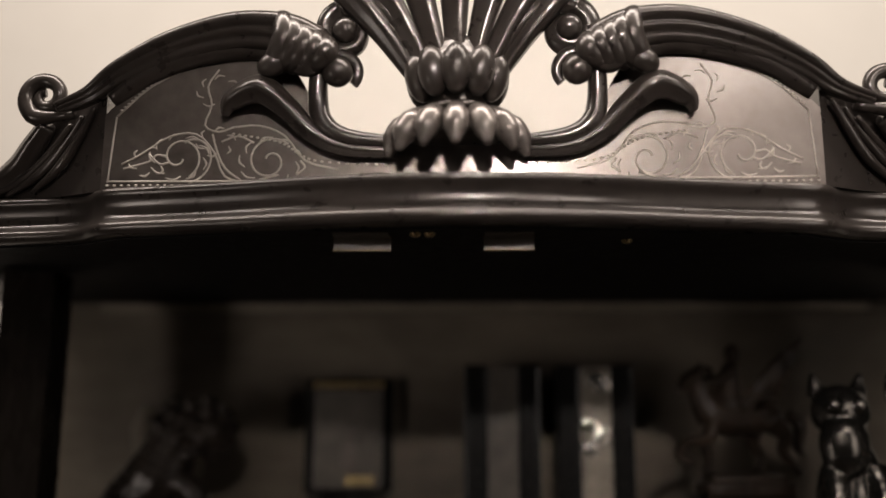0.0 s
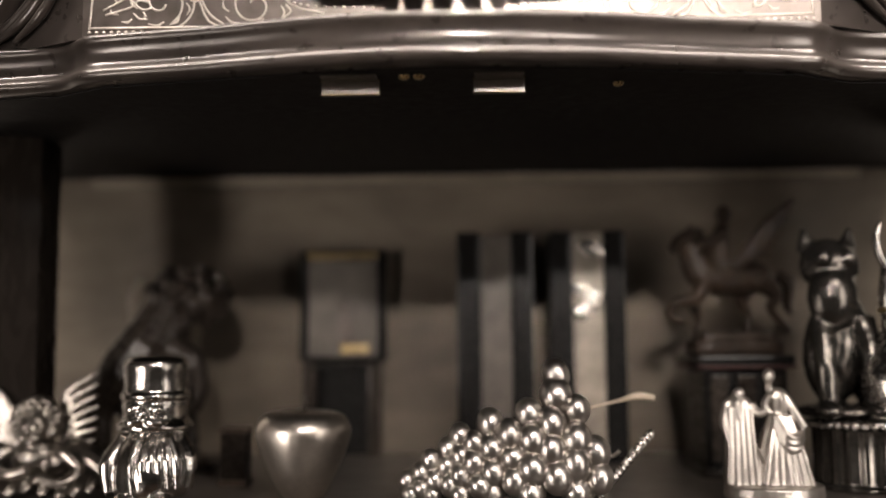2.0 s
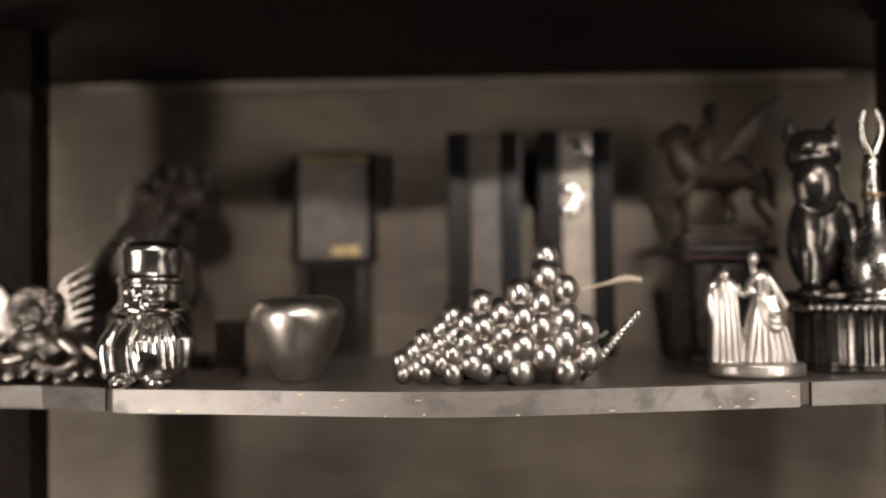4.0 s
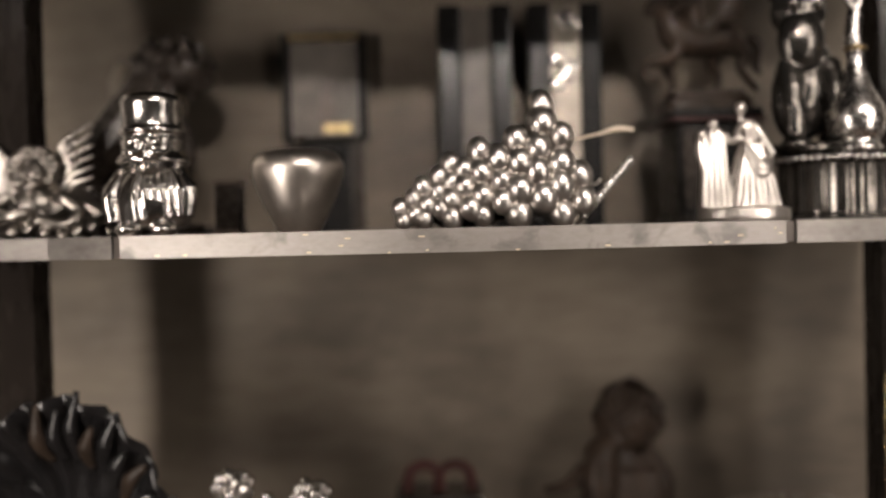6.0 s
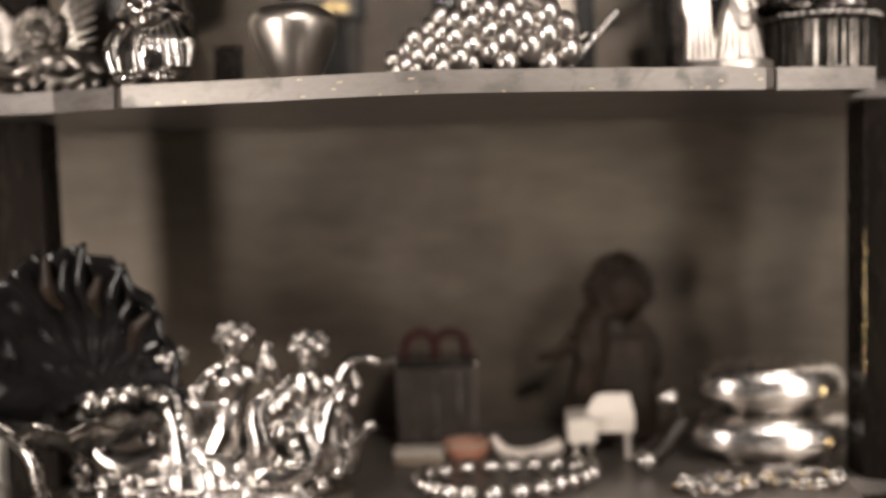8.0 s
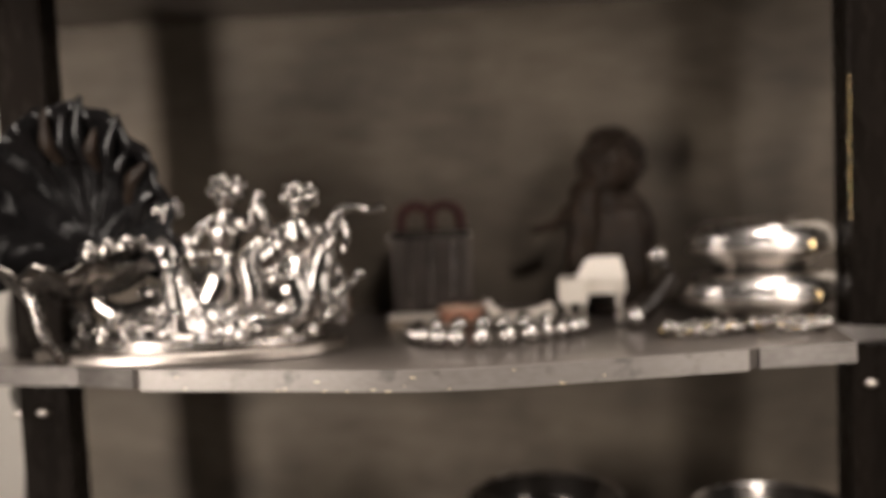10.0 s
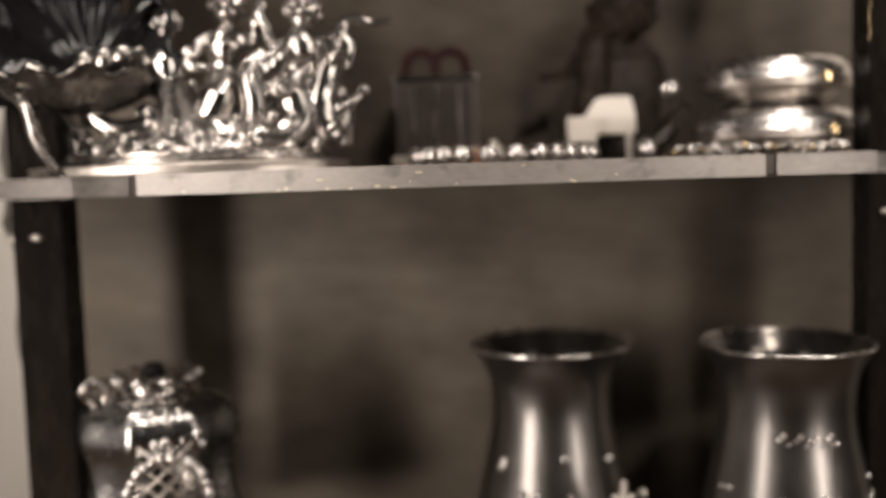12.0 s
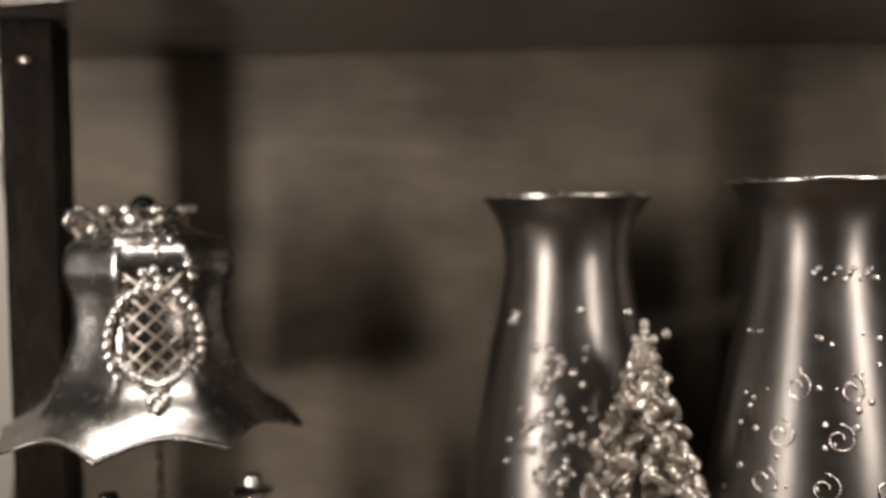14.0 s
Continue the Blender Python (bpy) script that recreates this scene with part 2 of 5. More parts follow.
def sweep(path, section, scales, n=8):
    """A moulding: the section's (outward, y) pairs carried along an arch of (x, y, z) points; scales shrink it."""
    pts = catmull(path, n)
    size = np.interp(np.linspace(0, len(scales) - 1, len(pts)), range(len(scales)), scales)
    b = bmesh.new()
    rows = []
    for i, p in enumerate(pts):
        d = pts[min(i + 1, len(pts) - 1)] - pts[max(i - 1, 0)]
        out = Vector((-d.z, 0, d.x)).normalized()
        out = -out if out.z < 0 else out
        rows.append([b.verts.new(p + out * (o * size[i]) + Vector((0, y * size[i], 0))) for o, y in section])
    for r0, r1 in zip(rows, rows[1:]):
        for k in range(len(section)):
            j = (k + 1) % len(section)
            b.faces.new((r0[k], r0[j], r1[j], r1[k]))
    b.faces.new(rows[0])
    b.faces.new(rows[-1])
    return b


def remesh(ob, size):
    m = ob.modifiers.new("welded", "REMESH")
    m.mode, m.voxel_size, m.use_smooth_shade = "VOXEL", size, True
    s = ob.modifiers.new("soft", "SMOOTH")
    s.factor, s.iterations = 0.5, 2
    return ob


# ---- room ----
solid("floor", box(-2.6, 2.6, -2.6, 1.4, -0.1, 0), FLOOR, "dark wooden floor of the room", "floor", kind="structure", smooth=False)
# ceiling is out of view; its grey is lowered to limit bounce
solid("ceiling", box(-2.6, 2.6, -2.6, 1.4, 2.9, 3.0), CEIL, "plain unseen ceiling of the room, darkened to cut bounced light", "ceiling", kind="structure", smooth=False)
solid("wall_north", box(-2.6, 2.6, 1.4, 1.5, 0, 2.9), WALL, "pale beige painted wall behind the cabinet", "wall", kind="structure", smooth=False)
# three unseen walls close the room; dark colour keeps bounced light low
solid("wall_south", box(-2.6, 2.6, -2.7, -2.6, 0, 2.9), DIM, "unseen wall behind the camera, darkened to cut bounced light", "wall", kind="structure", smooth=False)
solid("wall_west", box(-2.7, -2.6, -2.6, 1.4, 0, 2.9), DIM, "unseen side wall of the room, darkened to cut bounced light", "wall", kind="structure", smooth=False)
solid("wall_east", box(2.6, 2.7, -2.6, 1.4, 0, 2.9), DIM, "unseen side wall of the room, darkened to cut bounced light", "wall", kind="structure", smooth=False)

# ---- cabinet: its own carcass ----
CX = -0.02                                   # middle of the cabinet
S1, S2, S3 = 1.536, 1.077, 0.42              # tops of the three shelves
BACKY = 1.27
cabinet = thing("display_cabinet", CX, 1.0, 0, "dark carved wooden display cabinet with serpentine shelves and a tall crest", "cabinet")
cabinet.location = (0, 0, 0)
part("back_panel", box(-0.62, 0.60, BACKY, BACKY + 0.02, 0.3, 1.93), BACK, cabinet, "brown stained wooden back panel", False)
FRONT = catmull([(-0.335, 0.868, 0), (-0.2, 0.846, 0), (-0.02, 0.817, 0), (0.15, 0.836, 0), (0.305, 0.862, 0)], 8)
FRONT = [(p.x, p.y) for p in FRONT]


def shelf(z, name):
    left = [(-0.58, 0.935), (-0.42, 0.905), (-0.347, 0.880)]
    right = [(0.318, 0.868), (0.424, 0.885), (0.440, 0.985), (0.57, 1.0)]
    rim = [(-0.58, BACKY)] + left + FRONT + right + [(0.57, BACKY)]
    b = part(name, slab([(x, y + (0.003 if 0 < i < len(rim) - 1 else 0)) for i, (x, y) in enumerate(rim)], z - 0.020, z), SHELF, cabinet, "worn grey-brown shelf board", False)

    def strip(nm, pts, mat):
        out = [(x, y - 0.001) for x, y in pts] + [(x, y + 0.003) for x, y in reversed(pts)]
        return part(nm, slab(out, z - 0.0215, z + 0.0006), mat, b, "worn silvered shelf edge", False)
    strip("edge_strip", FRONT, EDGE)
    # the two side stretches take the darker edge colour
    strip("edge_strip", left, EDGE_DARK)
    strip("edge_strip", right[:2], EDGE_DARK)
    # tiny pale boxes paint glints of light along the edge
    fl = bmesh.new()
    rf = random.Random(int(z * 1000))
    for k in range(16):
        x = rf.choice((rf.uniform(-0.32, 0.30), rf.gauss(-0.02, 0.09)))
        y = np.interp(x, [q[0] for q in FRONT], [q[1] for q in FRONT]) - 0.0012
        w, zz = rf.uniform(0.0006, 0.003), z - rf.choice((0.0205, 0.019, rf.uniform(0.002, 0.02)))
        box(x - w, x + w, y - 0.0004, y + 0.0004, zz - 0.0006, zz + 0.0006, 0, fl)
    part("glint_fleck", fl, FLECK, b, "tiny glints painted on the edge", False)["kind"] = "stuff"


shelf(S1, "shelf_board")
shelf(S2, "shelf_board")
shelf(S3, "shelf_board")


def post(side):
    x0 = -0.508 if side < 0 else 0.496
    for z0, z1 in ((S3, S2 - 0.022), (S2, S1 - 0.022), (S1, 1.915)):
        b = bmesh.new()
        rows = []
        for i in range(49):
            t = i / 48
            z = z0 + (z1 - z0) * t
            w = 0.004 * math.sin(6 * math.pi * t) + 0.005 * math.cos(2 * math.pi * t) + 0.010 * math.exp(-((t - 0.95) / 0.03) ** 2) - 0.007 * math.exp(-((t - 0.84) / 0.06) ** 2)
            o, m, n2 = x0 + side * (0.032 + w), x0 + side * 0.014, x0 - side * 0.036
            rows.append([b.verts.new(p) for p in ((o, 1.035, z), (o, 1.005, z), (m, 0.972, z), (n2, 0.988, z), (n2, 1.035, z))])
        for r0, r1 in zip(rows, rows[1:]):
            for k in range(5):
                b.faces.new((r0[k], r0[(k + 1) % 5], r1[(k + 1) % 5], r1[k]))
        b.faces.new(rows[0])
        b.faces.new(rows[-1])
        p = part("post", b, WOOD, cabinet, "dark lacquered post with a wavy outer edge", False)
        for dx in (-0.018, 0.010) if z0 == S3 else ():
            part("knob", ball((x0 + dx, 0.980, z1 - 0.045), (0.009, 0.006, 0.005)), SATIN, p)


post(-1)
post(1)
part("top_board", box(-0.60, 0.58, 0.84, BACKY + 0.02, 1.917, 1.935), TOPWOOD, cabinet, "dark underside of the cabinet top", False)
# added slab that hides the lit cornice underside behind a shaded colour
part("soffit", slab([(-0.60, 0.80), (-0.56, 0.80)] + [(CX - 0.335, 0.775), (CX - 0.285, 0.748), (CX - 0.2, 0.734), (CX - 0.1, 0.716), (CX, 0.709), (CX + 0.1, 0.716), (CX + 0.2, 0.734), (CX + 0.285, 0.748), (CX + 0.335, 0.775), (0.54, 0.80), (0.58, 0.80), (0.58, 0.86), (-0.60, 0.86)], 1.9020, 1.9034), TOPWOOD, cabinet, "thin slab added to darken the cornice underside", False)
part("back_moulding", box(-0.53, 0.52, BACKY - 0.018, BACKY - 0.001, 1.904, 1.914, 0.002), BACKPLATE, cabinet, "thin moulding along the back", False)
part("base", box(-0.58, 0.56, 0.86, BACKY + 0.02, 0.002, 0.3, 0.01), WOOD, cabinet, "dark wooden base of the cabinet", False)


# ---- cabinet: cornice and carved crest ----
def loft(plan, profile):
    b = bmesh.new()
    rows = [[b.verts.new((x, y + o, z)) for o, z in profile] for x, y in plan]
    for r0, r1 in zip(rows, rows[1:]):
        for k in range(len(profile) - 1):
            b.faces.new((r0[k], r0[k + 1], r1[k + 1], r1[k]))
    b.faces.new(rows[0])
    b.faces.new(rows[-1])
    return b


HALF = [(0.0, 0.708), (0.10, 0.716), (0.20, 0.736), (0.285, 0.750), (0.305, 0.758), (0.335, 0.778), (0.42, 0.79), (0.55, 0.80)]
plan = [(CX - u, y) for u, y in reversed(HALF)] + [(CX + u, y) for u, y in HALF[1:]]
plan = [(p.x, p.y) for p in catmull([(x, y, 0) for x, y in plan], 6)]
PROFILE = [(0.075, 1.9455), (0.0, 1.9455), (-0.012, 1.9445), (-0.0155, 1.9405), (-0.012, 1.9365), (-0.0085, 1.933), (-0.0075, 1.923),
           (-0.011, 1.917), (-0.0175, 1.914), (-0.0195, 1.910), (-0.0175, 1.906), (-0.010, 1.904), (0.075, 1.904)]
part("cornice", loft(plan, PROFILE), CARVE, cabinet, "serpentine dark burnished cornice moulding")
PY = 0.742                                    # front of the crest panel
TOP = [(0.302, 2.010), (0.27, 2.042), (0.225, 2.066), (0.18, 2.074), (0.145, 2.055), (0.125, 2.025), (0.108, 1.996), (0.06, 1.984), (0.03, 1.984)]
ridge = [(p.x, p.z) for p in catmull([(u, 0, z) for u, z in TOP], 5)]
outline = [(CX - 0.302, 1.944)] + [(CX - u, z) for u, z in ridge] + [(CX + u, z) for u, z in reversed(ridge)] + [(CX + 0.302, 1.944)]
crest = part("crest_panel", sheet(outline, PY, PY + 0.018), PANEL, cabinet, "burnished panel with engraved scrollwork", False)


def at(side, u, z, y=PY):
    return (CX + side * u, y, z)


def spiral(side, u, z, r0, r1, turns, start, y=PY, way=1):
    return [at(side, u + (r0 + (r1 - r0) * k / 20) * math.cos(start + way * turns * 2 * math.pi * k / 20),
               z + (r0 + (r1 - r0) * k / 20) * math.sin(start + way * turns * 2 * math.pi * k / 20), y) for k in range(21)]


ARCH = [(0.017, 0.012), (0.018, -0.003), (0.0155, -0.010), (0.011, -0.0145), (0.006, -0.0145), (0.0025, -0.0105), (0.0015, -0.0085), (-0.001, -0.0115), (-0.0045, -0.0115),
        (-0.0065, -0.0075), (-0.0075, -0.0055), (-0.011, -0.0065), (-0.015, -0.0045), (-0.0165, 0.0), (-0.0165, 0.012)]
for sd in (-1, 1):
    arch = [at(sd, 0.352, 2.020, PY + 0.012), at(sd, 0.318, 2.028, PY), at(sd, 0.29, 2.045, PY - 0.006), at(sd, 0.245, 2.066, PY - 0.01), at(sd, 0.19, 2.079, PY - 0.012),
            at(sd, 0.145, 2.075, PY - 0.014), at(sd, 0.118, 2.062, PY - 0.014)]
    part("arch_moulding", sweep(arch, ARCH, [0.34, 0.45, 0.62, 0.78, 0.92, 1.0, 1.0]), CARVE, crest, "ridged carved arch")
    part("arch_cove", sweep([at(sd, 0.296, 2.022, PY), at(sd, 0.26, 2.046, PY - 0.002), at(sd, 0.22, 2.060, PY - 0.003), at(sd, 0.178, 2.065, PY - 0.004), at(sd, 0.15, 2.055, PY - 0.004)],
                            [(0.008, 0.010), (0.008, -0.008), (0.002, -0.010), (-0.004, -0.007), (-0.007, -0.002), (-0.007, 0.010)], [0.75, 0.95, 1.0, 1.0, 0.7]), CARVE, crest, "dark hollow under the arch")
    part("volute", tube(spiral(sd, 0.128, 2.056, 0.017, 0.004, 1.3, 0.6, PY - 0.018, 1), [0.013 - 0.0004 * k for k in range(21)], seg=18, n=2, lobes=5, depth=0.12), CARVE, crest)
    for k in range(5):
        u0, g = 0.150 - 0.0088 * k, 0.0042 * k
        part("husk_rib", tube([at(sd, u0 + 0.006, 2.091 - 1.5 * g, PY - 0.008), at(sd, u0 - 0.004, 2.084 - 1.3 * g, PY - 0.020), at(sd, u0 - 0.006, 2.067 - 0.8 * g, PY - 0.025), at(sd, u0 + 0.001, 2.052 - 0.3 * g, PY - 0.022), at(sd, u0 + 0.008, 2.043 - 0.1 * g, PY - 0.012)], [0.006, 0.0095, 0.0108, 0.0090, 0.004], seg=16), CARVE, crest)
    part("husk_tip", ball(at(sd, 0.154, 2.046, PY - 0.020), (0.014, 0.010, 0.010), rot=(0, 30 * sd, 0)), CARVE, crest)
    part("scroll_ball", ball(at(sd, 0.100, 2.040, PY - 0.016), (0.013, 0.012, 0.013)), CARVE, crest)
    part("c_scroll", tube(spiral(sd, 0.099, 2.040, 0.015, 0.018, 0.58, 3.8, PY - 0.010, -1) + [at(sd, 0.117, 2.018, PY - 0.008), at(sd, 0.112, 1.998, PY - 0.008), at(sd, 0.092, 1.985, PY - 0.008), at(sd, 0.05, 1.981, PY - 0.008)],
                          [0.004 + 0.0002 * k for k in range(21)] + [0.0085, 0.009, 0.008, 0.005], seg=14, n=3), CARVE, crest)
    leaf = [at(sd, 0.197, 2.006, PY - 0.006), at(sd, 0.190, 2.018, PY - 0.010), at(sd, 0.166, 2.026, PY - 0.016), at(sd, 0.144, 2.012, PY - 0.014), at(sd, 0.122, 1.990, PY - 0.010), at(sd, 0.095, 1.976, PY - 0.008), at(sd, 0.05, 1.973, PY - 0.006)]
    part("acanthus_leaf", tube(leaf, [0.003, 0.0085, 0.0115, 0.009, 0.0075, 0.0065, 0.005], seg=24, n=8, lobes=4, depth=0.12), CARVE, crest)
    # side wing that falls back, with its scroll
    w = bmesh.new()
    wing = [(0.303, 1.944), (0.303, 2.034), (0.335, 2.026), (0.368, 2.012), (0.384, 1.992), (0.402, 1.972), (0.44, 1.956), (0.50, 1.944)]
    fr = [w.verts.new((CX + sd * u, PY + 0.004 + (u - 0.303) * 0.45, z)) for u, z in wing]
    bk = [w.verts.new((CX + sd * u, PY + 0.024 + (u - 0.303) * 0.45, z)) for u, z in wing]
    w.faces.new(fr)
    w.faces.new(bk)
    for i in range(len(fr)):
        j = (i + 1) % len(fr)
        w.faces.new((fr[i], fr[j], bk[j], bk[i]))
    wg = part("side_wing", w, CARVE, cabinet, "carved side wing of the crest", False)
    part("finial_scroll", tube([at(sd, 0.335, 2.016, PY + 0.012), at(sd, 0.352, 2.014, PY + 0.014)] + spiral(sd, 0.362, 2.032, 0.020, 0.004, 1.4, -1.2, PY + 0.014, 1), [0.005] * 2 + [0.008 - 0.0002 * k for k in range(21)], seg=14, n=2), CARVE, wg)
    part("wing_rib", tube([at(sd, 0.362, 2.008, PY + 0.02), at(sd, 0.378, 1.992, PY + 0.03), at(sd, 0.398, 1.972, PY + 0.042), at(sd, 0.44, 1.955, PY + 0.06), at(sd, 0.50, 1.946, PY + 0.085)], [0.008, 0.010, 0.012, 0.010, 0.006], seg=20, lobes=4, depth=0.12), CARVE, wg)
    for q in range(3):
        part("wing_flute", tube([at(sd, 0.312 + 0.010 * q, 2.018 - 0.008 * q, PY + 0.001), at(sd, 0.326 + 0.014 * q, 1.996 - 0.006 * q, PY + 0.008 + 0.005 * q), at(sd, 0.345 + 0.022 * q, 1.970 - 0.004 * q, PY + 0.016 + 0.010 * q), at(sd, 0.375 + 0.030 * q, 1.950, PY + 0.030 + 0.013 * q)], [0.002, 0.004, 0.0045, 0.002], seg=10), CARVE, wg)
    # engraved scrollwork
    g = bmesh.new()
    lines = [spiral(sd, 0.236, 1.972, 0.004, 0.020, 1.1, 3.6, PY, 1), spiral(sd, 0.158, 1.968, 0.004, 0.021, 1.3, 0.5, PY, 1), spiral(sd, 0.228, 1.975, 0.010, 0.026, 0.55, 1.2, PY, 1),
             [at(sd, 0.285, 1.966), at(sd, 0.268, 1.975), at(sd, 0.245, 1.990), at(sd, 0.222, 1.992), at(sd, 0.206, 1.976), at(sd, 0.196, 1.955), at(sd, 0.176, 1.950), at(sd, 0.150, 1.956)],
             [at(sd, 0.208, 1.992), at(sd, 0.204, 1.978), at(sd, 0.196, 1.962), at(sd, 0.182, 1.951)],
             [at(sd, 0.283, 1.962), at(sd, 0.262, 1.968), at(sd, 0.255, 1.974), at(sd, 0.246, 1.972)],
             [at(sd, 0.262, 1.975), at(sd, 0.252, 1.966), at(sd, 0.243, 1.968)],
             [at(sd, 0.205, 2.050), at(sd, 0.214, 2.035), at(sd, 0.210, 2.018), at(sd, 0.215, 2.000), at(sd, 0.203, 1.994), at(sd, 0.190, 1.998)],
             [at(sd, 0.190, 1.998), at(sd, 0.168, 1.999), at(sd, 0.146, 1.990), at(sd, 0.128, 1.968), at(sd, 0.10, 1.960)],
             [at(sd, 0.135, 1.956), at(sd, 0.128, 1.962), at(sd, 0.132, 1.968)], [at(sd, 0.200, 1.985), at(sd, 0.186, 1.990), at(sd, 0.172, 1.984)],
             [at(sd, 0.297, 1.951), at(sd, 0.2, 1.9505), at(sd, 0.1, 1.9515), at(sd, 0.03, 1.953)], [at(sd, 0.296, 1.95), at(sd, 0.294, 1.98), at(sd, 0.292, 2.008)],
             [at(sd, 0.292, 2.008), at(sd, 0.262, 2.036), at(sd, 0.22, 2.056), at(sd, 0.19, 2.060)]]
    for ln in lines:
        tube(ln, 0.0009, g, 6, 3 if len(ln) < 12 else 2, flat=0.6)
    border = catmull([(0.296, 0, 1.9475), (0.15, 0, 1.947), (0.02, 0, 1.949)], 24) + catmull([(0.288, 0, 2.014), (0.26, 0, 2.039), (0.22, 0, 2.059), (0.17, 0, 2.062)], 9) + catmull([(0.19, 0, 1.992), (0.15, 0, 1.984), (0.12, 0, 1.968), (0.06, 0, 1.964)], 8)
    for p in border:
        ball(at(sd, p.x, p.z), (0.0018, 0.0010, 0.0011), g, u=6, v=4)
    for cu, cz, n2, r2 in ((0.236, 1.972, 9, 0.021), (0.158, 1.968, 9, 0.022), (0.205, 1.985, 6, 0.012), (0.205, 2.03, 7, 0.014), (0.262, 1.968, 6, 0.012)):
        for k in range(n2):
            a = 2 * math.pi * k / n2 + 0.4
            tube([at(sd, cu + r2 * math.cos(a), cz + r2 * 0.8 * math.sin(a)), at(sd, cu + (r2 + 0.004) * math.cos(a + 0.25), cz + (r2 + 0.004) * 0.8 * math.sin(a + 0.25)), at(sd, cu + (r2 + 0.005) * math.cos(a + 0.55), cz + (r2 + 0.004) * 0.8 * math.sin(a + 0.55))], [0.0005, 0.0010, 0.0004], g, 6, 3, flat=0.6)
    en = part("engraving", g, ENGRAVE, crest, "light worn engraved scrolls and dotted border")
    en["kind"] = "stuff"

# palmette in the middle of the crest
pal = part("palmette", revolve([(0.020, 2.000), (0.033, 2.004), (0.030, 2.012), (0.024, 2.018), (0.03, 2.05), (0.02, 2.075)], 32, at=(CX, 0.722, 0)), CARVE, cabinet, "carved palmette with bulbs and drooping leaves")
pal.location = (0, 0.020, -0.005)
part("ring", revolve([(0.028, 2.005), (0.034, 2.007), (0.036, 2.010), (0.034, 2.013), (0.028, 2.015)], 32, n=3, at=(CX, 0.722, 0)), CARVE, pal)
for k in range(10):
    a = 2 * math.pi * (k + 0.5) / 10
    part("bulb", ball((CX + 0.033 * math.cos(a), 0.722 + 0.033 * math.sin(a), 2.041), (0.0125, 0.0125, 0.022), rot=(0, 14 * math.cos(a), 0)), CARVE, pal)
part("leaf_core", revolve([(0.020, 2.008), (0.034, 2.002), (0.040, 1.992), (0.036, 1.986), (0.002, 1.985)], 30, n=3, at=(CX, 0.722, 0)), CARVE, pal)
for k in range(14):
    a = 2 * math.pi * k / 14 + math.pi / 2
    c, sn = math.cos(a), math.sin(a)
    part("drooping_leaf", tube([(CX + r * c, 0.722 + 0.85 * r * sn, z) for r, z in ((0.018, 2.010), (0.034, 2.006), (0.047, 1.997), (0.054, 1.986), (0.059, 1.972))], [0.003, 0.0075, 0.0110, 0.0100, 0.0028], seg=14, n=5), PETAL, pal)
for k in range(-3, 4):
    a = k * 0.20
    part("plume", tube([(CX + 0.012 * k, 0.715 - 0.004 * (3 - abs(k)), 2.045), (CX + 0.016 * k + 0.03 * math.sin(a), 0.708, 2.085), (CX + 0.02 * k + 0.075 * math.sin(a), 0.706, 2.13), (CX + 0.024 * k + 0.11 * math.sin(a), 0.700, 2.165), (CX + 0.026 * k + 0.13 * math.sin(a), 0.690, 2.175)],
                       [0.007, 0.010, 0.014, 0.016, 0.006], seg=16, n=6, lobes=3, depth=0.16), CARVE, pal)
for sd in (-1, 1):
    part("plume_scroll", tube([at(sd, 0.030, 2.048, 0.716), at(sd, 0.044, 2.078, 0.712), at(sd, 0.068, 2.102, 0.712), at(sd, 0.092, 2.106, 0.714)] + spiral(sd, 0.094, 2.084, 0.021, 0.004, 1.25, 1.3, 0.716, -1), [0.006, 0.010, 0.012, 0.011] + [0.010 - 0.0002 * k for k in range(21)], seg=18, n=3, lobes=3, depth=0.10), CARVE, pal)
    part("scroll_button", ball(at(sd, 0.094, 2.083, 0.706), (0.011, 0.008, 0.011)), CARVE, pal)

# ---- under the top ----
def clip(x, w):
    b = box(x, x + w, 0.735, 0.7405, 1.8890, 1.9014, 0.0006)
    box(x + 0.001, x + w - 0.001, 0.7205, 0.7352, 1.8996, 1.9016, 0.0004, b)
    ob = solid("shelf_clip", b, GLASS, "small clear plastic clip with gold edges under the cabinet top", "clip", group="clips under the top", smooth=False)
    for z in (1.8886, 1.8998):
        part("gold_edge", box(x - 0.0006, x + w + 0.0006, 0.7335, 0.7348, z, z + 0.0010, 0.0003), EDGE_BRASS, ob, "thin gold edge", False)


clip(-0.121, 0.0467)
clip(0.0018, 0.0412)
for x, y in ((-0.0535, 0.727), (-0.0418, 0.727), (0.121, 0.758)):
    sc = revolve([(0.0045, 0.0), (0.0045, 0.0015), (0.003, 0.003), (0.001, 0.0034)], 14, n=2)
    for v in sc.verts:
        v.co.z = -v.co.z
    solid("brass_screw", sc, BRASS, "small worn brass screw under the cabinet top", "screw", (x, y, 1.9019), "screws under the top")


# ---- upper shelf ----
LUMPS = bpy.data.textures.new("lumps", "CLOUDS")
LUMPS.noise_scale, LUMPS.noise_depth = 0.011, 2


def worn(ob, strength):
    d = ob.modifiers.new("worn", "DISPLACE")
    d.texture, d.strength, d.mid_level, d.texture_coords = LUMPS, strength, 0.5, "LOCAL"
    return ob


def statue(name, bm, mat, label, at, size=0.002, category="statue", rough=0.0026):
    return worn(remesh(solid(name, bm, mat, label, category, at), size), rough)


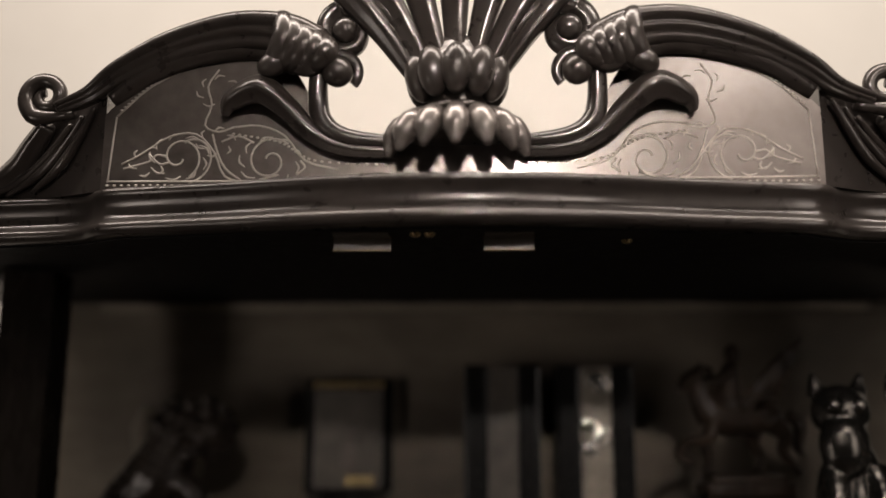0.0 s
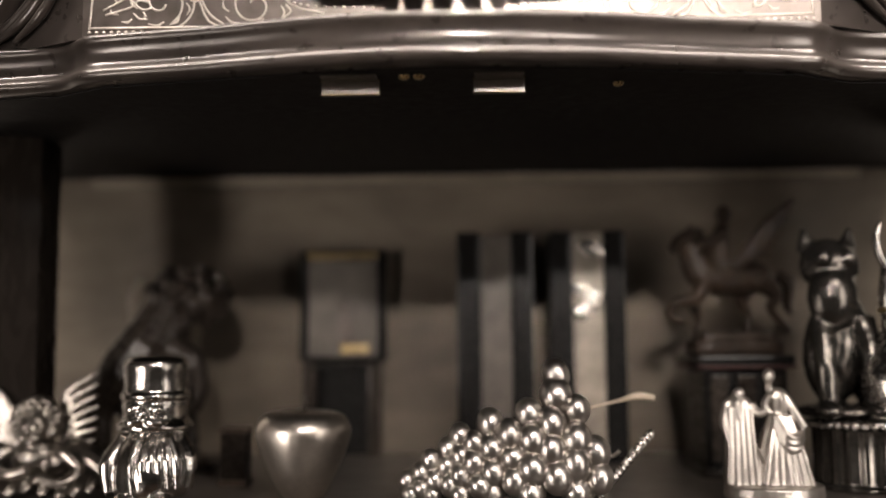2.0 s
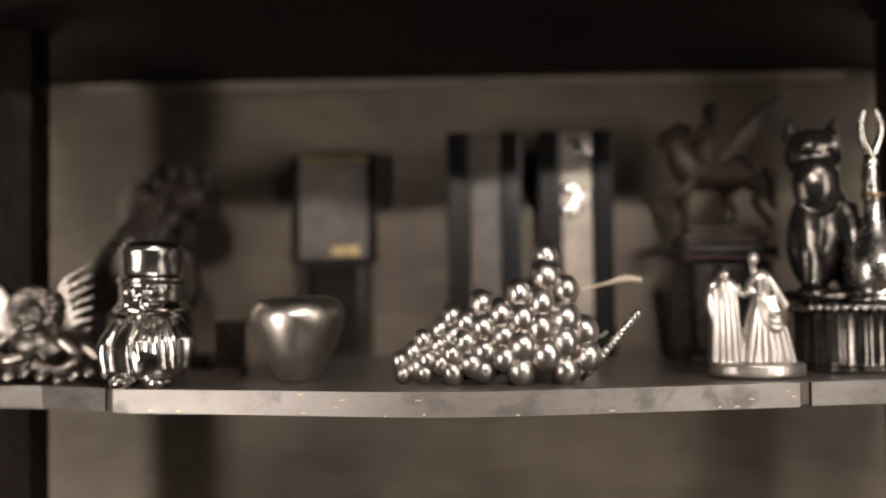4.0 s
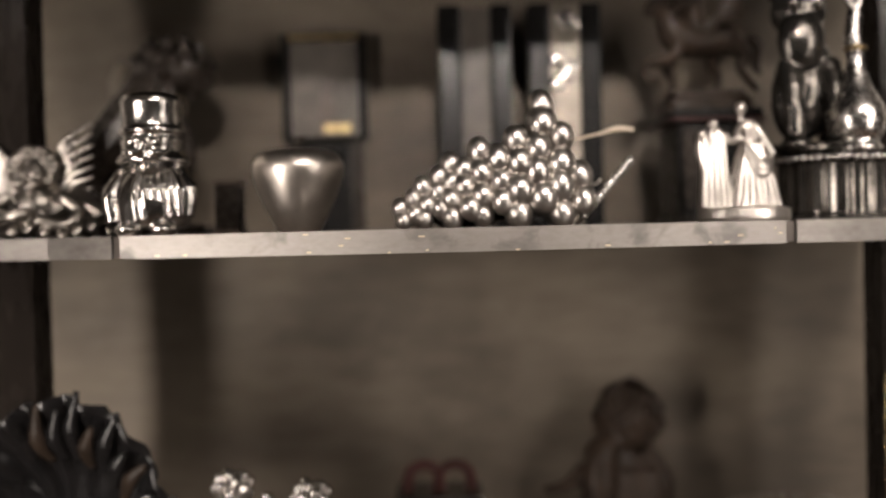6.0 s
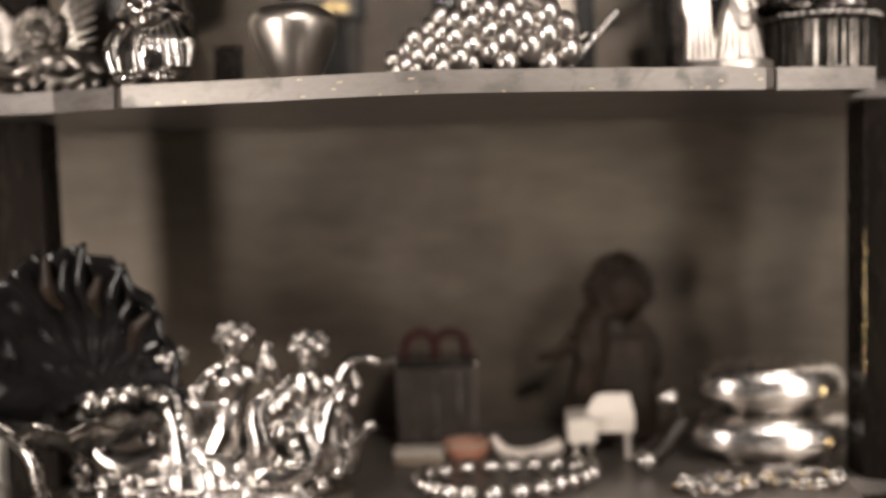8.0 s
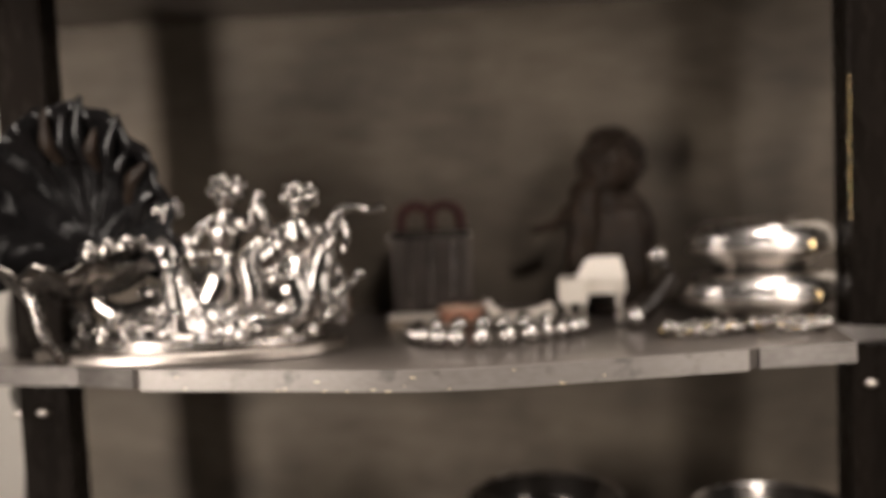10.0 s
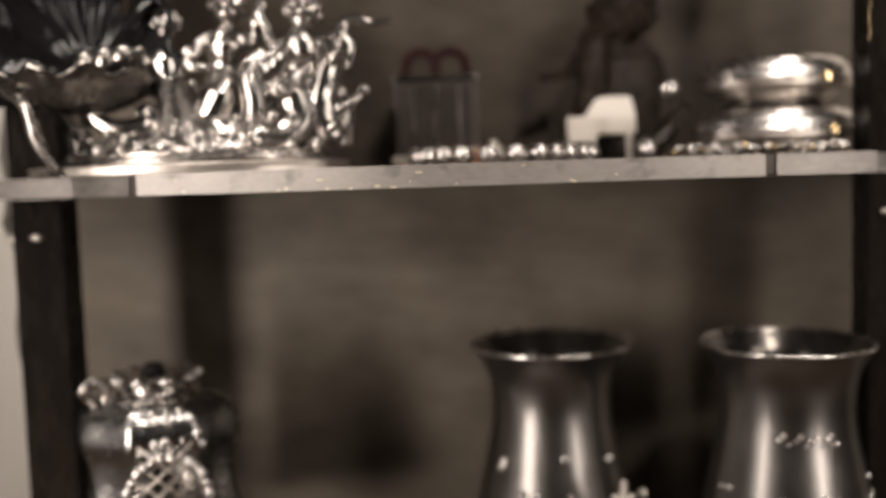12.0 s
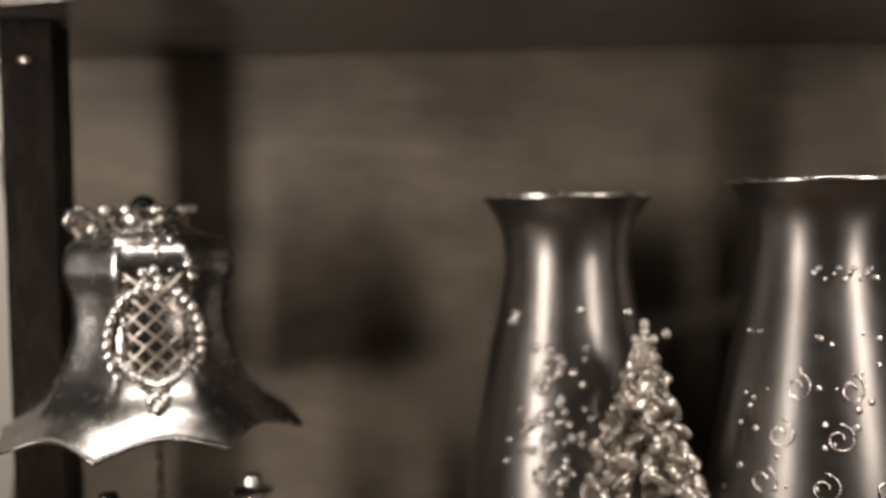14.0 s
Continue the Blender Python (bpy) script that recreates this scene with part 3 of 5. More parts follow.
# winged child figure on flowing cloth
b = ball((0.010, -0.004, 0.066), (0.0165, 0.016, 0.020))
ball((0.010, 0.006, 0.076), (0.022, 0.018, 0.020), b)
for k in range(15):
    a = math.radians(-40 + 260 * k / 14)
    ball((0.010 + 0.0215 * math.cos(a), -0.004 + 0.003 * (k % 2), 0.074 + 0.0205 * math.sin(a)), (0.0072, 0.007, 0.0065), b, u=8, v=6)
for sx in (-1, 1):
    ball((0.010 + 0.0065 * sx, -0.0185, 0.058), (0.0058, 0.005, 0.0055), b, u=8, v=6)
    ball((0.010 + 0.006 * sx, -0.0185, 0.069), (0.0036, 0.002, 0.002), b, u=8, v=6)
ball((0.010, -0.021, 0.064), (0.003, 0.004, 0.004), b, u=8, v=6)
ball((0.010, -0.019, 0.0535), (0.004, 0.003, 0.002), b, u=8, v=6)
ball((0.008, 0.004, 0.036), (0.026, 0.020, 0.022), b)
for k in range(7):
    t = k / 6
    tube([(0.030, 0.012, 0.040 + 0.004 * k), (0.050 - 0.002 * k, 0.006, 0.050 + 0.0085 * k), (0.070 + 0.002 * math.sin(3 * t), 0.004, 0.054 + 0.0115 * k)], [0.003, 0.0045 + 0.001 * t, 0.0016], b, 8, 5, flat=0.6)
    tube([(-0.012, 0.012, 0.044 + 0.004 * k), (-0.032, 0.010, 0.054 + 0.007 * k), (-0.052, 0.010, 0.058 + 0.010 * k)], [0.003, 0.0045, 0.0016], b, 8, 5, flat=0.6)
tube([(0.030, -0.006, 0.046), (0.046, -0.014, 0.042), (0.062, -0.018, 0.026), (0.050, -0.030, 0.014), (0.026, -0.036, 0.020)], [0.007, 0.008, 0.0065, 0.006, 0.006], b)
tube([(-0.014, -0.008, 0.046), (-0.026, -0.022, 0.032), (-0.004, -0.036, 0.024), (0.018, -0.036, 0.028)], [0.007, 0.0075, 0.006, 0.006], b)
tube([(0.020, 0.002, 0.026), (0.048, 0.004, 0.038), (0.074, -0.002, 0.030), (0.092, -0.010, 0.018), (0.110, -0.014, 0.018)], [0.016, 0.015, 0.012, 0.009, 0.006], b)
for k in range(11):
    t = k / 10
    x = -0.062 + 0.164 * t
    tube([(x, 0.020, 0.006), (x + 0.005, -0.012, 0.012 + 0.004 * math.sin(9 * t)), (x + 0.001 * math.sin(20 * t), -0.034, 0.010 + 0.005 * math.sin(16 * t)), (x - 0.004, -0.046 + 0.006 * t, 0.004 + 0.003 * math.sin(14 * t + 1))], [0.009, 0.0085, 0.0075, 0.004], b, 8, 4, flat=0.6)
statue("winged_child_statue", b, PEWTER, "tarnished silver winged child figure reclining on cloth", (-0.466, 0.965, S1), 0.0012, rough=0.0004)

# small figure with a tall cap and cloak
b = revolve([(0.018, 0.006), (0.032, 0.009), (0.0375, 0.024), (0.0365, 0.040), (0.029, 0.058), (0.016, 0.072)], 36, lobes=5, depth=0.012)
revolve([(0.016, 0.068), (0.033, 0.0705), (0.0365, 0.0745), (0.0335, 0.079), (0.0305, 0.083), (0.0315, 0.094), (0.0305, 0.099), (0.0330, 0.1015), (0.0330, 0.1055), (0.0305, 0.108), (0.0300, 0.120), (0.0312, 0.131), (0.0290, 0.1375), (0.022, 0.1410), (0.010, 0.1420), (0.002, 0.1422)], 40, b, n=3, at=(0.002, 0, 0))
for sx in (-1, 1):
    ball((0.001 + sx * 0.017, -0.028, 0.0065), (0.0135, 0.017, 0.0075), b)
    ball((0.001 + sx * 0.012, -0.029, 0.092), (0.0060, 0.004, 0.0045), b, u=8, v=6)
    tube([(0.002, -0.032, 0.083), (0.002 + sx * 0.012, -0.034, 0.080), (0.002 + sx * 0.024, -0.026, 0.083)], [0.004, 0.0042, 0.0015], b, 8, 4)
ball((0.001, -0.033, 0.088), (0.0055, 0.005, 0.005), b, u=8, v=6)
tube([(-0.026, -0.006, 0.064), (-0.036, -0.018, 0.040), (-0.034, -0.020, 0.014)], [0.007, 0.009, 0.006], b)
tube([(0.026, -0.006, 0.064), (0.038, -0.016, 0.044), (0.037, -0.018, 0.018)], [0.009, 0.011, 0.008], b)
for k in range(5):
    tube([(0.004 + 0.005 * k, -0.022, 0.066), (0.002 + 0.0075 * k, -0.035 + 0.0018 * k, 0.044), (0.004 + 0.0072 * k, -0.034 + 0.0018 * k, 0.018)], [0.003, 0.0042, 0.0026], b, 8, 4)
tube([(-0.004, -0.026, 0.064), (-0.008, -0.036, 0.040), (-0.006, -0.035, 0.014)], [0.003, 0.0035, 0.003], b, 8, 4)
statue("capped_figure_statue", b, SILVER2, "shiny silver figure with a tall cap and cloak", (-0.312, 0.902, S1), 0.0011, rough=0.0005)

# dark rearing animal
b = tube([(-0.070, 0, 0.020), (-0.074, 0, 0.075), (-0.045, 0, 0.115), (-0.010, 0, 0.150), (0.010, 0, 0.190), (0.028, 0, 0.210)], [0.012, 0.020, 0.034, 0.040, 0.032, 0.026])
ball((0.042, -0.004, 0.208), (0.044, 0.030, 0.030), b, rot=(0, 20, 0))
for k in range(40):
    a, q = k * 2.4, -0.9 + 1.8 * k / 39
    w = math.sqrt(1 - q * q)
    ball((0.034 + 0.048 * w * math.cos(a), 0.034 * w * math.sin(a), 0.208 + 0.038 * q), 0.008, b, u=8, v=6)
ball((0.070, -0.004, 0.192), (0.016, 0.014, 0.013), b)
tube([(0.018, -0.012, 0.150), (0.046, -0.018, 0.130), (0.054, -0.018, 0.096), (0.046, -0.016, 0.070)], [0.018, 0.014, 0.010, 0.008], b)
tube([(0.010, 0.012, 0.150), (0.030, 0.018, 0.115), (0.030, 0.018, 0.070), (0.036, 0.018, 0.014)], [0.016, 0.013, 0.010, 0.009], b)
tube([(-0.056, 0.018, 0.09), (-0.040, 0.022, 0.05), (-0.052, 0.02, 0.012)], [0.018, 0.012, 0.008], b)
tube([(-0.066, 0, 0.09), (-0.090, 0, 0.06), (-0.088, 0, 0.02), (-0.070, 0, 0.012)], [0.010, 0.008, 0.006, 0.004], b)
box(-0.085, 0.075, -0.035, 0.035, 0, 0.014, 0.003, b)
statue("rearing_animal_statue", b, BRONZE, "dark bronze rearing maned animal on a plinth", (-0.385, 1.13, S1), 0.0025)
# pale wing-shaped fan behind it
b = sheet([(-0.008, 0), (0.010, 0), (0.060, 0.14), (0.070, 0.19), (0.020, 0.225), (-0.020, 0.238), (-0.034, 0.21), (-0.02, 0.1)], -0.004, 0.004)
solid("leaning_plate", b, BACKPLATE, "thin brown plate leaning upright at the back of the shelf", "plate", (-0.43, 1.225, S1), smooth=False)
# small block beside the animal
b = thing("small_lantern", -0.262, 1.02, S1, "small dark square lantern with a brown cap", "lantern")
part("body", box(-0.014, 0.014, -0.014, 0.014, 0.006, 0.056, 0.002), BRONZE, b, smooth=False)
part("base", box(-0.016, 0.016, -0.016, 0.016, 0, 0.006, 0.0015), BROWN, b, "brown base", False)
part("cap", box(-0.016, 0.016, -0.016, 0.016, 0.056, 0.061, 0.002), BROWN, b, "brown cap", False)

# apple-shaped box
ap = thing("apple_box", -0.172, 0.935, S1, "brushed silver apple-shaped box with a short stem", "box")
part("body", revolve([(0.002, 0.0006), (0.017, 0.0004), (0.022, 0.004), (0.030, 0.018), (0.040, 0.040), (0.0465, 0.060), (0.046, 0.072), (0.038, 0.082), (0.022, 0.085), (0.008, 0.081), (0.001, 0.079)], 48, n=6), SATIN, ap, "brushed silver body")
part("stem", tube([(0, 0, 0.078), (0.001, 0, 0.090), (0.004, 0, 0.099)], [0.0025, 0.002, 0.003], seg=10), BRONZE, ap, "dark stem")

# plaque on a dark stand
pl = thing("plaque_stand", -0.178, 1.236, S1, "dark wooden stand holding a grey embossed plaque", "plaque")
pl.scale = (1.06, 1.0, 1.06)
part("frame", box(-0.055, 0.055, 0.004, 0.022, 0.118, 0.258, 0.002), BLACK, pl, "black frame", False)
pp = part("plaque", box(-0.042, 0.044, -0.006, 0.004, 0.124, 0.246, 0.002), GREY, pl, "grey embossed plaque", False)
part("gilt_edge", box(-0.043, 0.045, -0.008, 0.004, 0.2475, 0.254, 0.0015), BRASS, pp, "gilt top edge", False)
part("relief_figure", merge(ball((0.004, -0.006, 0.160), (0.010, 0.004, 0.024)), ball((0.005, -0.006, 0.188), (0.006, 0.004, 0.007))), GREY2, pp)
part("relief_foot", box(0.0, 0.034, -0.0085, -0.006, 0.128, 0.140, 0.001), BRASS, pp, smooth=False)
for x in (-0.050, 0.032):
    part("leg", box(x, x + 0.016, 0.0, 0.018, 0.0, 0.118, 0.002), BRONZE, pl, smooth=False)
part("rail", box(-0.034, 0.032, 0.004, 0.014, 0.104, 0.116, 0.002), BLACK, pl, smooth=False)
part("support", box(-0.05, 0.048, 0.019, 0.03, 0.0, 0.116, 0.002), BLACK, pl, "black rear support", False)


def album(x, front, label, relief):
    al = thing("upright_album", x, 1.16, S1, label, "album", "albums at the back")
    part("cover", box(0.0, 0.030, 0, 0.06, 0, 0.288, 0.004), BLACK, al, "black front cover", False)
    part("spine", box(0.030, 0.068, 0.004, 0.06, 0, 0.285, 0.003), front, al, "grey panel", False)
    part("cover", box(0.068, 0.095, 0, 0.06, 0, 0.288, 0.004), BLACK, al, "black back cover", False)
    for i in range(relief):
        z = (0.27, 0.262, 0.215, 0.205, 0.196, 0.186)[i]
        part("relief", ball((0.050 + 0.010 * math.sin(i * 2.3), 0.005, z), (0.013, 0.003, 0.010)), OLD, al, "worn silver relief")


album(-0.023, GREY, "black upright album with a plain grey panel", 0)
album(0.092, SPINE, "black upright album with a worn silver relief", 6)

# bunch of grapes
gp = thing("grape_bunch", 0.03, 0.90, S1, "polished silver bunch of grapes lying on the shelf", "ornament")
rng = random.Random(5)
# dark filler body, so the gaps between grapes come out dark
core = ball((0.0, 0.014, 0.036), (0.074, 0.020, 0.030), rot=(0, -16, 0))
part("core", core, OLD2, gp, "dark core filling the gaps between grapes")
placed = []
u, odd = -0.094, 0
while u < 0.092:
    top = np.interp(u, [-0.098, -0.078, -0.055, -0.033, -0.011, 0.014, 0.047, 0.066, 0.083, 0.096], [0.026, 0.048, 0.064, 0.073, 0.081, 0.096, 0.116, 0.092, 0.066, 0.042])
    r0 = np.interp(u, [-0.095, -0.05, 0.0, 0.04, 0.095], [0.0080, 0.0100, 0.0128, 0.0146, 0.0132])
    z = r0 * (1.05 + 0.85 * odd)
    while z < top:
        r = r0 * rng.uniform(0.92, 1.08)
        bulge = math.sqrt(max(0.0, 1 - ((z - 0.40 * top) / (0.72 * top)) ** 2))
        y = 0.016 - 0.046 * bulge * (1 - 0.45 * abs(u - 0.02) / 0.1) + rng.uniform(-0.003, 0.003)
        placed.append((u + rng.uniform(-0.25, 0.25) * r, y, max(z + rng.uniform(-0.15, 0.15) * r, r), r))
        z += 1.72 * r0
    u, odd = u + 1.42 * r0, 1 - odd
for u, y, z, r in placed + [(0.047, -0.002, 0.121, 0.0125)] + [(u, 0.030 - y * 0.3, z * 0.8 + 0.006, r) for u, y, z, r in placed[::4]]:
    part("grape", ball((u, y, z), (r, r, r * rng.uniform(1.10, 1.26)), rot=(rng.uniform(-18, 18), -14 + rng.uniform(-14, 14), 0), u=20, v=14), GRAPE, gp)
part("twig", tube([(0.080, 0.02, 0.088), (0.108, 0.024, 0.094), (0.128, 0.024, 0.099), (0.144, 0.022, 0.097)], [0.001, 0.0016, 0.0036, 0.0026], seg=10), HORN, gp, "pale twig")
part("stalk", tube([(0.082, 0.012, 0.045), (0.094, 0.015, 0.05), (0.10, 0.016, 0.042), (0.108, 0.016, 0.047)], 0.0016, seg=8), SATIN, gp, "curled wire stalk")

# beaded rod leaning beside it
rod = thing("beaded_rod", 0.108, 0.890, S1, "silver beaded rod leaning against the grapes", "rod")
part("shaft", tube([(0, 0, 0.002), (0.03, 0.008, 0.035), (0.060, 0.015, 0.068)], 0.0026, seg=8, n=2), OLD, rod)
for k in range(15):
    t = 0.12 + k / 17
    part("bead", ball((0.060 * t, 0.015 * t - 0.0015, 0.002 + 0.066 * t), 0.0045, u=10, v=8), SILVER, rod)

# winged horse on a dark plinth
ph = thing("dark_pedestal", 0.300, 1.10, S1, "dark square pedestal with a red line under its top", "pedestal")
part("shaft", box(-0.046, 0.046, -0.046, 0.046, 0.008, 0.120, 0.004), BLACK, ph, smooth=False)
part("base", box(-0.052, 0.052, -0.052, 0.052, 0, 0.010, 0.003), BRONZE, ph, smooth=False)
part("red_line", box(-0.055, 0.055, -0.055, 0.055, 0.120, 0.1235, 0.001), RED, ph, "dull red band", False)
part("cap", box(-0.053, 0.053, -0.053, 0.053, 0.1235, 0.134, 0.003), BLACK, ph, smooth=False)
for x in (-0.03, 0.0, 0.03):
    part("panel_strip", box(x - 0.010, x + 0.010, -0.0485, -0.0455, 0.018, 0.112, 0.001), BRONZE, ph, smooth=False)
b = box(-0.050, 0.050, -0.03, 0.03, 0, 0.016, 0.003)
box(-0.042, 0.042, -0.026, 0.026, 0.016, 0.026, 0.003, b)
tube([(0.046, 0, 0.088), (0.026, 0, 0.090), (-0.004, 0, 0.086), (-0.030, 0, 0.092), (-0.044, 0, 0.112), (-0.050, 0, 0.136)], [0.012, 0.020, 0.019, 0.021, 0.016, 0.010], b)
tube([(-0.046, 0, 0.140), (-0.060, -0.002, 0.132), (-0.070, -0.002, 0.120)], [0.0105, 0.009, 0.006], b)
for k in range(6):
    tube([(-0.040 + 0.004 * k, 0, 0.146 - 0.009 * k), (-0.028 + 0.004 * k, 0.002, 0.142 - 0.010 * k)], [0.006, 0.003], b, 8, 2)
for sx in (-1, 1):
    tube([(-0.046, 0.005 * sx, 0.144), (-0.044, 0.006 * sx, 0.154)], [0.004, 0.001], b, 6, 2)
tube([(-0.034, -0.012, 0.086), (-0.044, -0.014, 0.066), (-0.070, -0.014, 0.060), (-0.074, -0.014, 0.044), (-0.058, -0.014, 0.038)], [0.010, 0.0085, 0.006, 0.005, 0.0055], b)
tube([(-0.026, 0.012, 0.086), (-0.040, 0.014, 0.060), (-0.036, 0.014, 0.040), (-0.040, 0.014, 0.026)], [0.010, 0.0075, 0.005, 0.006], b)
tube([(0.030, -0.012, 0.086), (0.046, -0.014, 0.068), (0.040, -0.014, 0.052), (0.056, -0.014, 0.030), (0.060, -0.014, 0.026)], [0.014, 0.009, 0.006, 0.005, 0.006], b)
tube([(0.024, 0.012, 0.086), (0.014, 0.014, 0.062), (0.022, 0.014, 0.046), (0.018, 0.014, 0.026)], [0.013, 0.008, 0.0055, 0.006], b)
tube([(0.052, 0, 0.092), (0.066, 0, 0.082), (0.064, 0, 0.056), (0.070, 0, 0.046)], [0.007, 0.008, 0.006, 0.003], b)
for k in range(7):
    tube([(-0.002, -0.016, 0.100), (0.018 + 0.003 * k, -0.020, 0.112 + 0.006 * k), (0.040 + 0.005 * k, -0.018, 0.116 + 0.0105 * k)], [0.006, 0.0068, 0.0035], b, 8, 5, flat=0.6)
tube([(-0.012, 0, 0.100), (-0.012, 0, 0.126), (-0.008, 0, 0.150)], [0.016, 0.014, 0.009], b)
ball((-0.006, 0, 0.163), (0.010, 0.010, 0.012), b)
tube([(-0.012, -0.010, 0.144), (-0.028, -0.014, 0.132), (-0.040, -0.010, 0.124)], [0.006, 0.005, 0.005], b)
statue("winged_horse_statue", b, DARKB, "dark bronze prancing winged horse on a stepped base", (0.300, 1.10, S1 + 0.134), 0.0018)

# pair of robed figures
bs = revolve([(0.040, 0.0), (0.047, 0.002), (0.047, 0.010), (0.043, 0.0145), (0.010, 0.0150)], 40, n=3, sy=0.72)
revolve([(0.0150, 0.013), (0.0135, 0.035), (0.0125, 0.060), (0.0135, 0.082), (0.0125, 0.093), (0.0050, 0.0995)], 30, bs, lobes=7, depth=0.10, sy=0.8, at=(-0.032, 0, 0))
ball((-0.031, -0.002, 0.101), (0.0060, 0.006, 0.0055), bs, u=12, v=8)
for k in range(5):
    tube([(-0.042 + 0.005 * k, -0.008, 0.088), (-0.043 + 0.0055 * k, -0.011, 0.052), (-0.045 + 0.0065 * k, -0.012, 0.015)], [0.0022, 0.0030, 0.0036], bs, 8, 5)
tube([(-0.043, -0.002, 0.092), (-0.0465, -0.006, 0.074), (-0.043, -0.010, 0.056)], [0.0045, 0.0050, 0.0035], bs)
tube([(-0.020, -0.004, 0.090), (-0.014, -0.010, 0.082), (-0.006, -0.012, 0.088)], [0.0045, 0.0042, 0.0035], bs)
tube([(-0.022, -0.006, 0.060), (-0.017, -0.008, 0.036), (-0.019, -0.010, 0.016)], [0.003, 0.0050, 0.0050], bs)
revolve([(0.0270, 0.013), (0.0235, 0.030), (0.0175, 0.055), (0.0110, 0.076), (0.0090, 0.084), (0.0105, 0.096), (0.0080, 0.103), (0.0034, 0.106)], 36, bs, lobes=9, depth=0.08, sy=0.8, at=(0.006, 0, 0))
tube([(-0.001, 0, 0.103), (-0.002, -0.001, 0.110)], 0.0036, bs, 10, 3)
ball((-0.002, -0.002, 0.1165), (0.0055, 0.0058, 0.0072), bs, u=14, v=10)
ball((0.000, 0.003, 0.1175), (0.0062, 0.0055, 0.0070), bs, u=12, v=8)
for k in range(7):
    x = -0.016 + 0.0072 * k
    tube([(0.002 + 0.0022 * k, -0.007, 0.080), (x * 0.7 + 0.004, -0.014, 0.050), (x + 0.004, -0.018 + 0.0012 * abs(k - 3), 0.015)], [0.0018, 0.0030, 0.0040], bs, 8, 5)
for k in range(3):
    tube([(-0.001, -0.010, 0.080 - 0.004 * k), (0.010, -0.017, 0.062 - 0.006 * k), (0.020, -0.015, 0.060 - 0.005 * k), (0.028, -0.006, 0.066 - 0.003 * k)], [0.002, 0.0032, 0.0034, 0.0024], bs, 8, 5)
tube([(0.013, -0.002, 0.098), (0.020, -0.006, 0.084), (0.028, -0.006, 0.068)], [0.0042, 0.0042, 0.0050], bs)
tube([(-0.003, -0.004, 0.098), (-0.009, -0.010, 0.090), (-0.004, -0.014, 0.082)], [0.0040, 0.0036, 0.0032], bs)
statue("robed_pair_statue", bs, PALE, "bright silver pair of robed figures on an oval base", (0.286, 0.925, S1), 0.0010, rough=0.0003)

# fluted casket with a seated animal and a long-necked jug on top
ck = thing("fluted_casket", 0.408, 0.985, S1, "dark fluted metal casket with a beaded rim", "casket")
part("body", revolve([(0.030, 0.0), (0.060, 0.001), (0.061, 0.006), (0.059, 0.010), (0.059, 0.060), (0.062, 0.064), (0.030, 0.0655)], 110, n=2, lobes=22, depth=0.035, sy=0.75), OLD2, ck, "fluted dark metal body")
for k in range(44):
    a = 2 * math.pi * k / 44
    part("bead", ball((0.064 * math.cos(a), 0.049 * math.sin(a), 0.066), 0.0036, u=8, v=6), SILVER, ck)
part("lid", revolve([(0.062, 0.0655), (0.060, 0.070), (0.02, 0.072), (0.001, 0.0725)], 40, n=2, sy=0.75), OLD, ck)
b = ball((0.0, 0, 0.050), (0.024, 0.020, 0.042), rot=(0, 8, 0))
ball((-0.004, -0.004, 0.110), (0.021, 0.020, 0.020), b)
ball((-0.006, -0.016, 0.086), (0.018, 0.014, 0.024), b)
for sx in (-1, 1):
    tube([(sx * 0.014 - 0.004, 0, 0.122), (sx * 0.017 - 0.004, 0, 0.138)], [0.008, 0.002], b)
    ball((sx * 0.009 - 0.004, -0.022, 0.114), (0.006, 0.004, 0.006), b, u=8, v=6)
    tube([(sx * 0.014, -0.012, 0.070), (sx * 0.016, -0.026, 0.040), (sx * 0.015, -0.028, 0.006)], [0.010, 0.008, 0.007], b)
    ball((sx * 0.018, -0.034, 0.006), (0.010, 0.014, 0.006), b)
tube([(0.020, 0.01, 0.02), (0.034, 0.012, 0.012), (0.036, -0.01, 0.006)], [0.010, 0.008, 0.006], b)
ball((0.0, -0.004, 0.004), (0.032, 0.030, 0.006), b)
statue("seated_animal_statue", b, CATM, "tarnished silver seated pointed-eared animal", (0.378, 0.995, S1 + 0.0725), 0.0016, rough=0.0015).scale = (1.45, 1.2, 1.42)
jug = thing("long_necked_jug", 0.418, 0.955, S1 + 0.0722, "shiny silver round jug with a forked long neck", "jug")
part("body", revolve([(0.018, 0.0), (0.026, 0.002), (0.022, 0.012), (0.028, 0.020), (0.030, 0.040), (0.024, 0.055), (0.016, 0.070), (0.009, 0.092), (0.008, 0.105), (0.002, 0.107)], 36), SILVER, jug)
part("neck", tube([(0, 0, 0.10), (-0.002, 0, 0.125), (0.0, 0, 0.15)], [0.009, 0.0085, 0.0075], seg=14), OLD, jug, "pale neck")
for sx in (-1, 1):
    part("prong", tube([(0, 0, 0.148), (sx * 0.009, 0, 0.168), (sx * 0.010, 0, 0.184), (sx * 0.005, 0, 0.198)], [0.005, 0.004, 0.0035, 0.002], seg=10), OLD, jug)
part("collar", revolve([(0.011, 0.106), (0.0125, 0.1085), (0.011, 0.111)], 24, n=2), BRASS, jug)

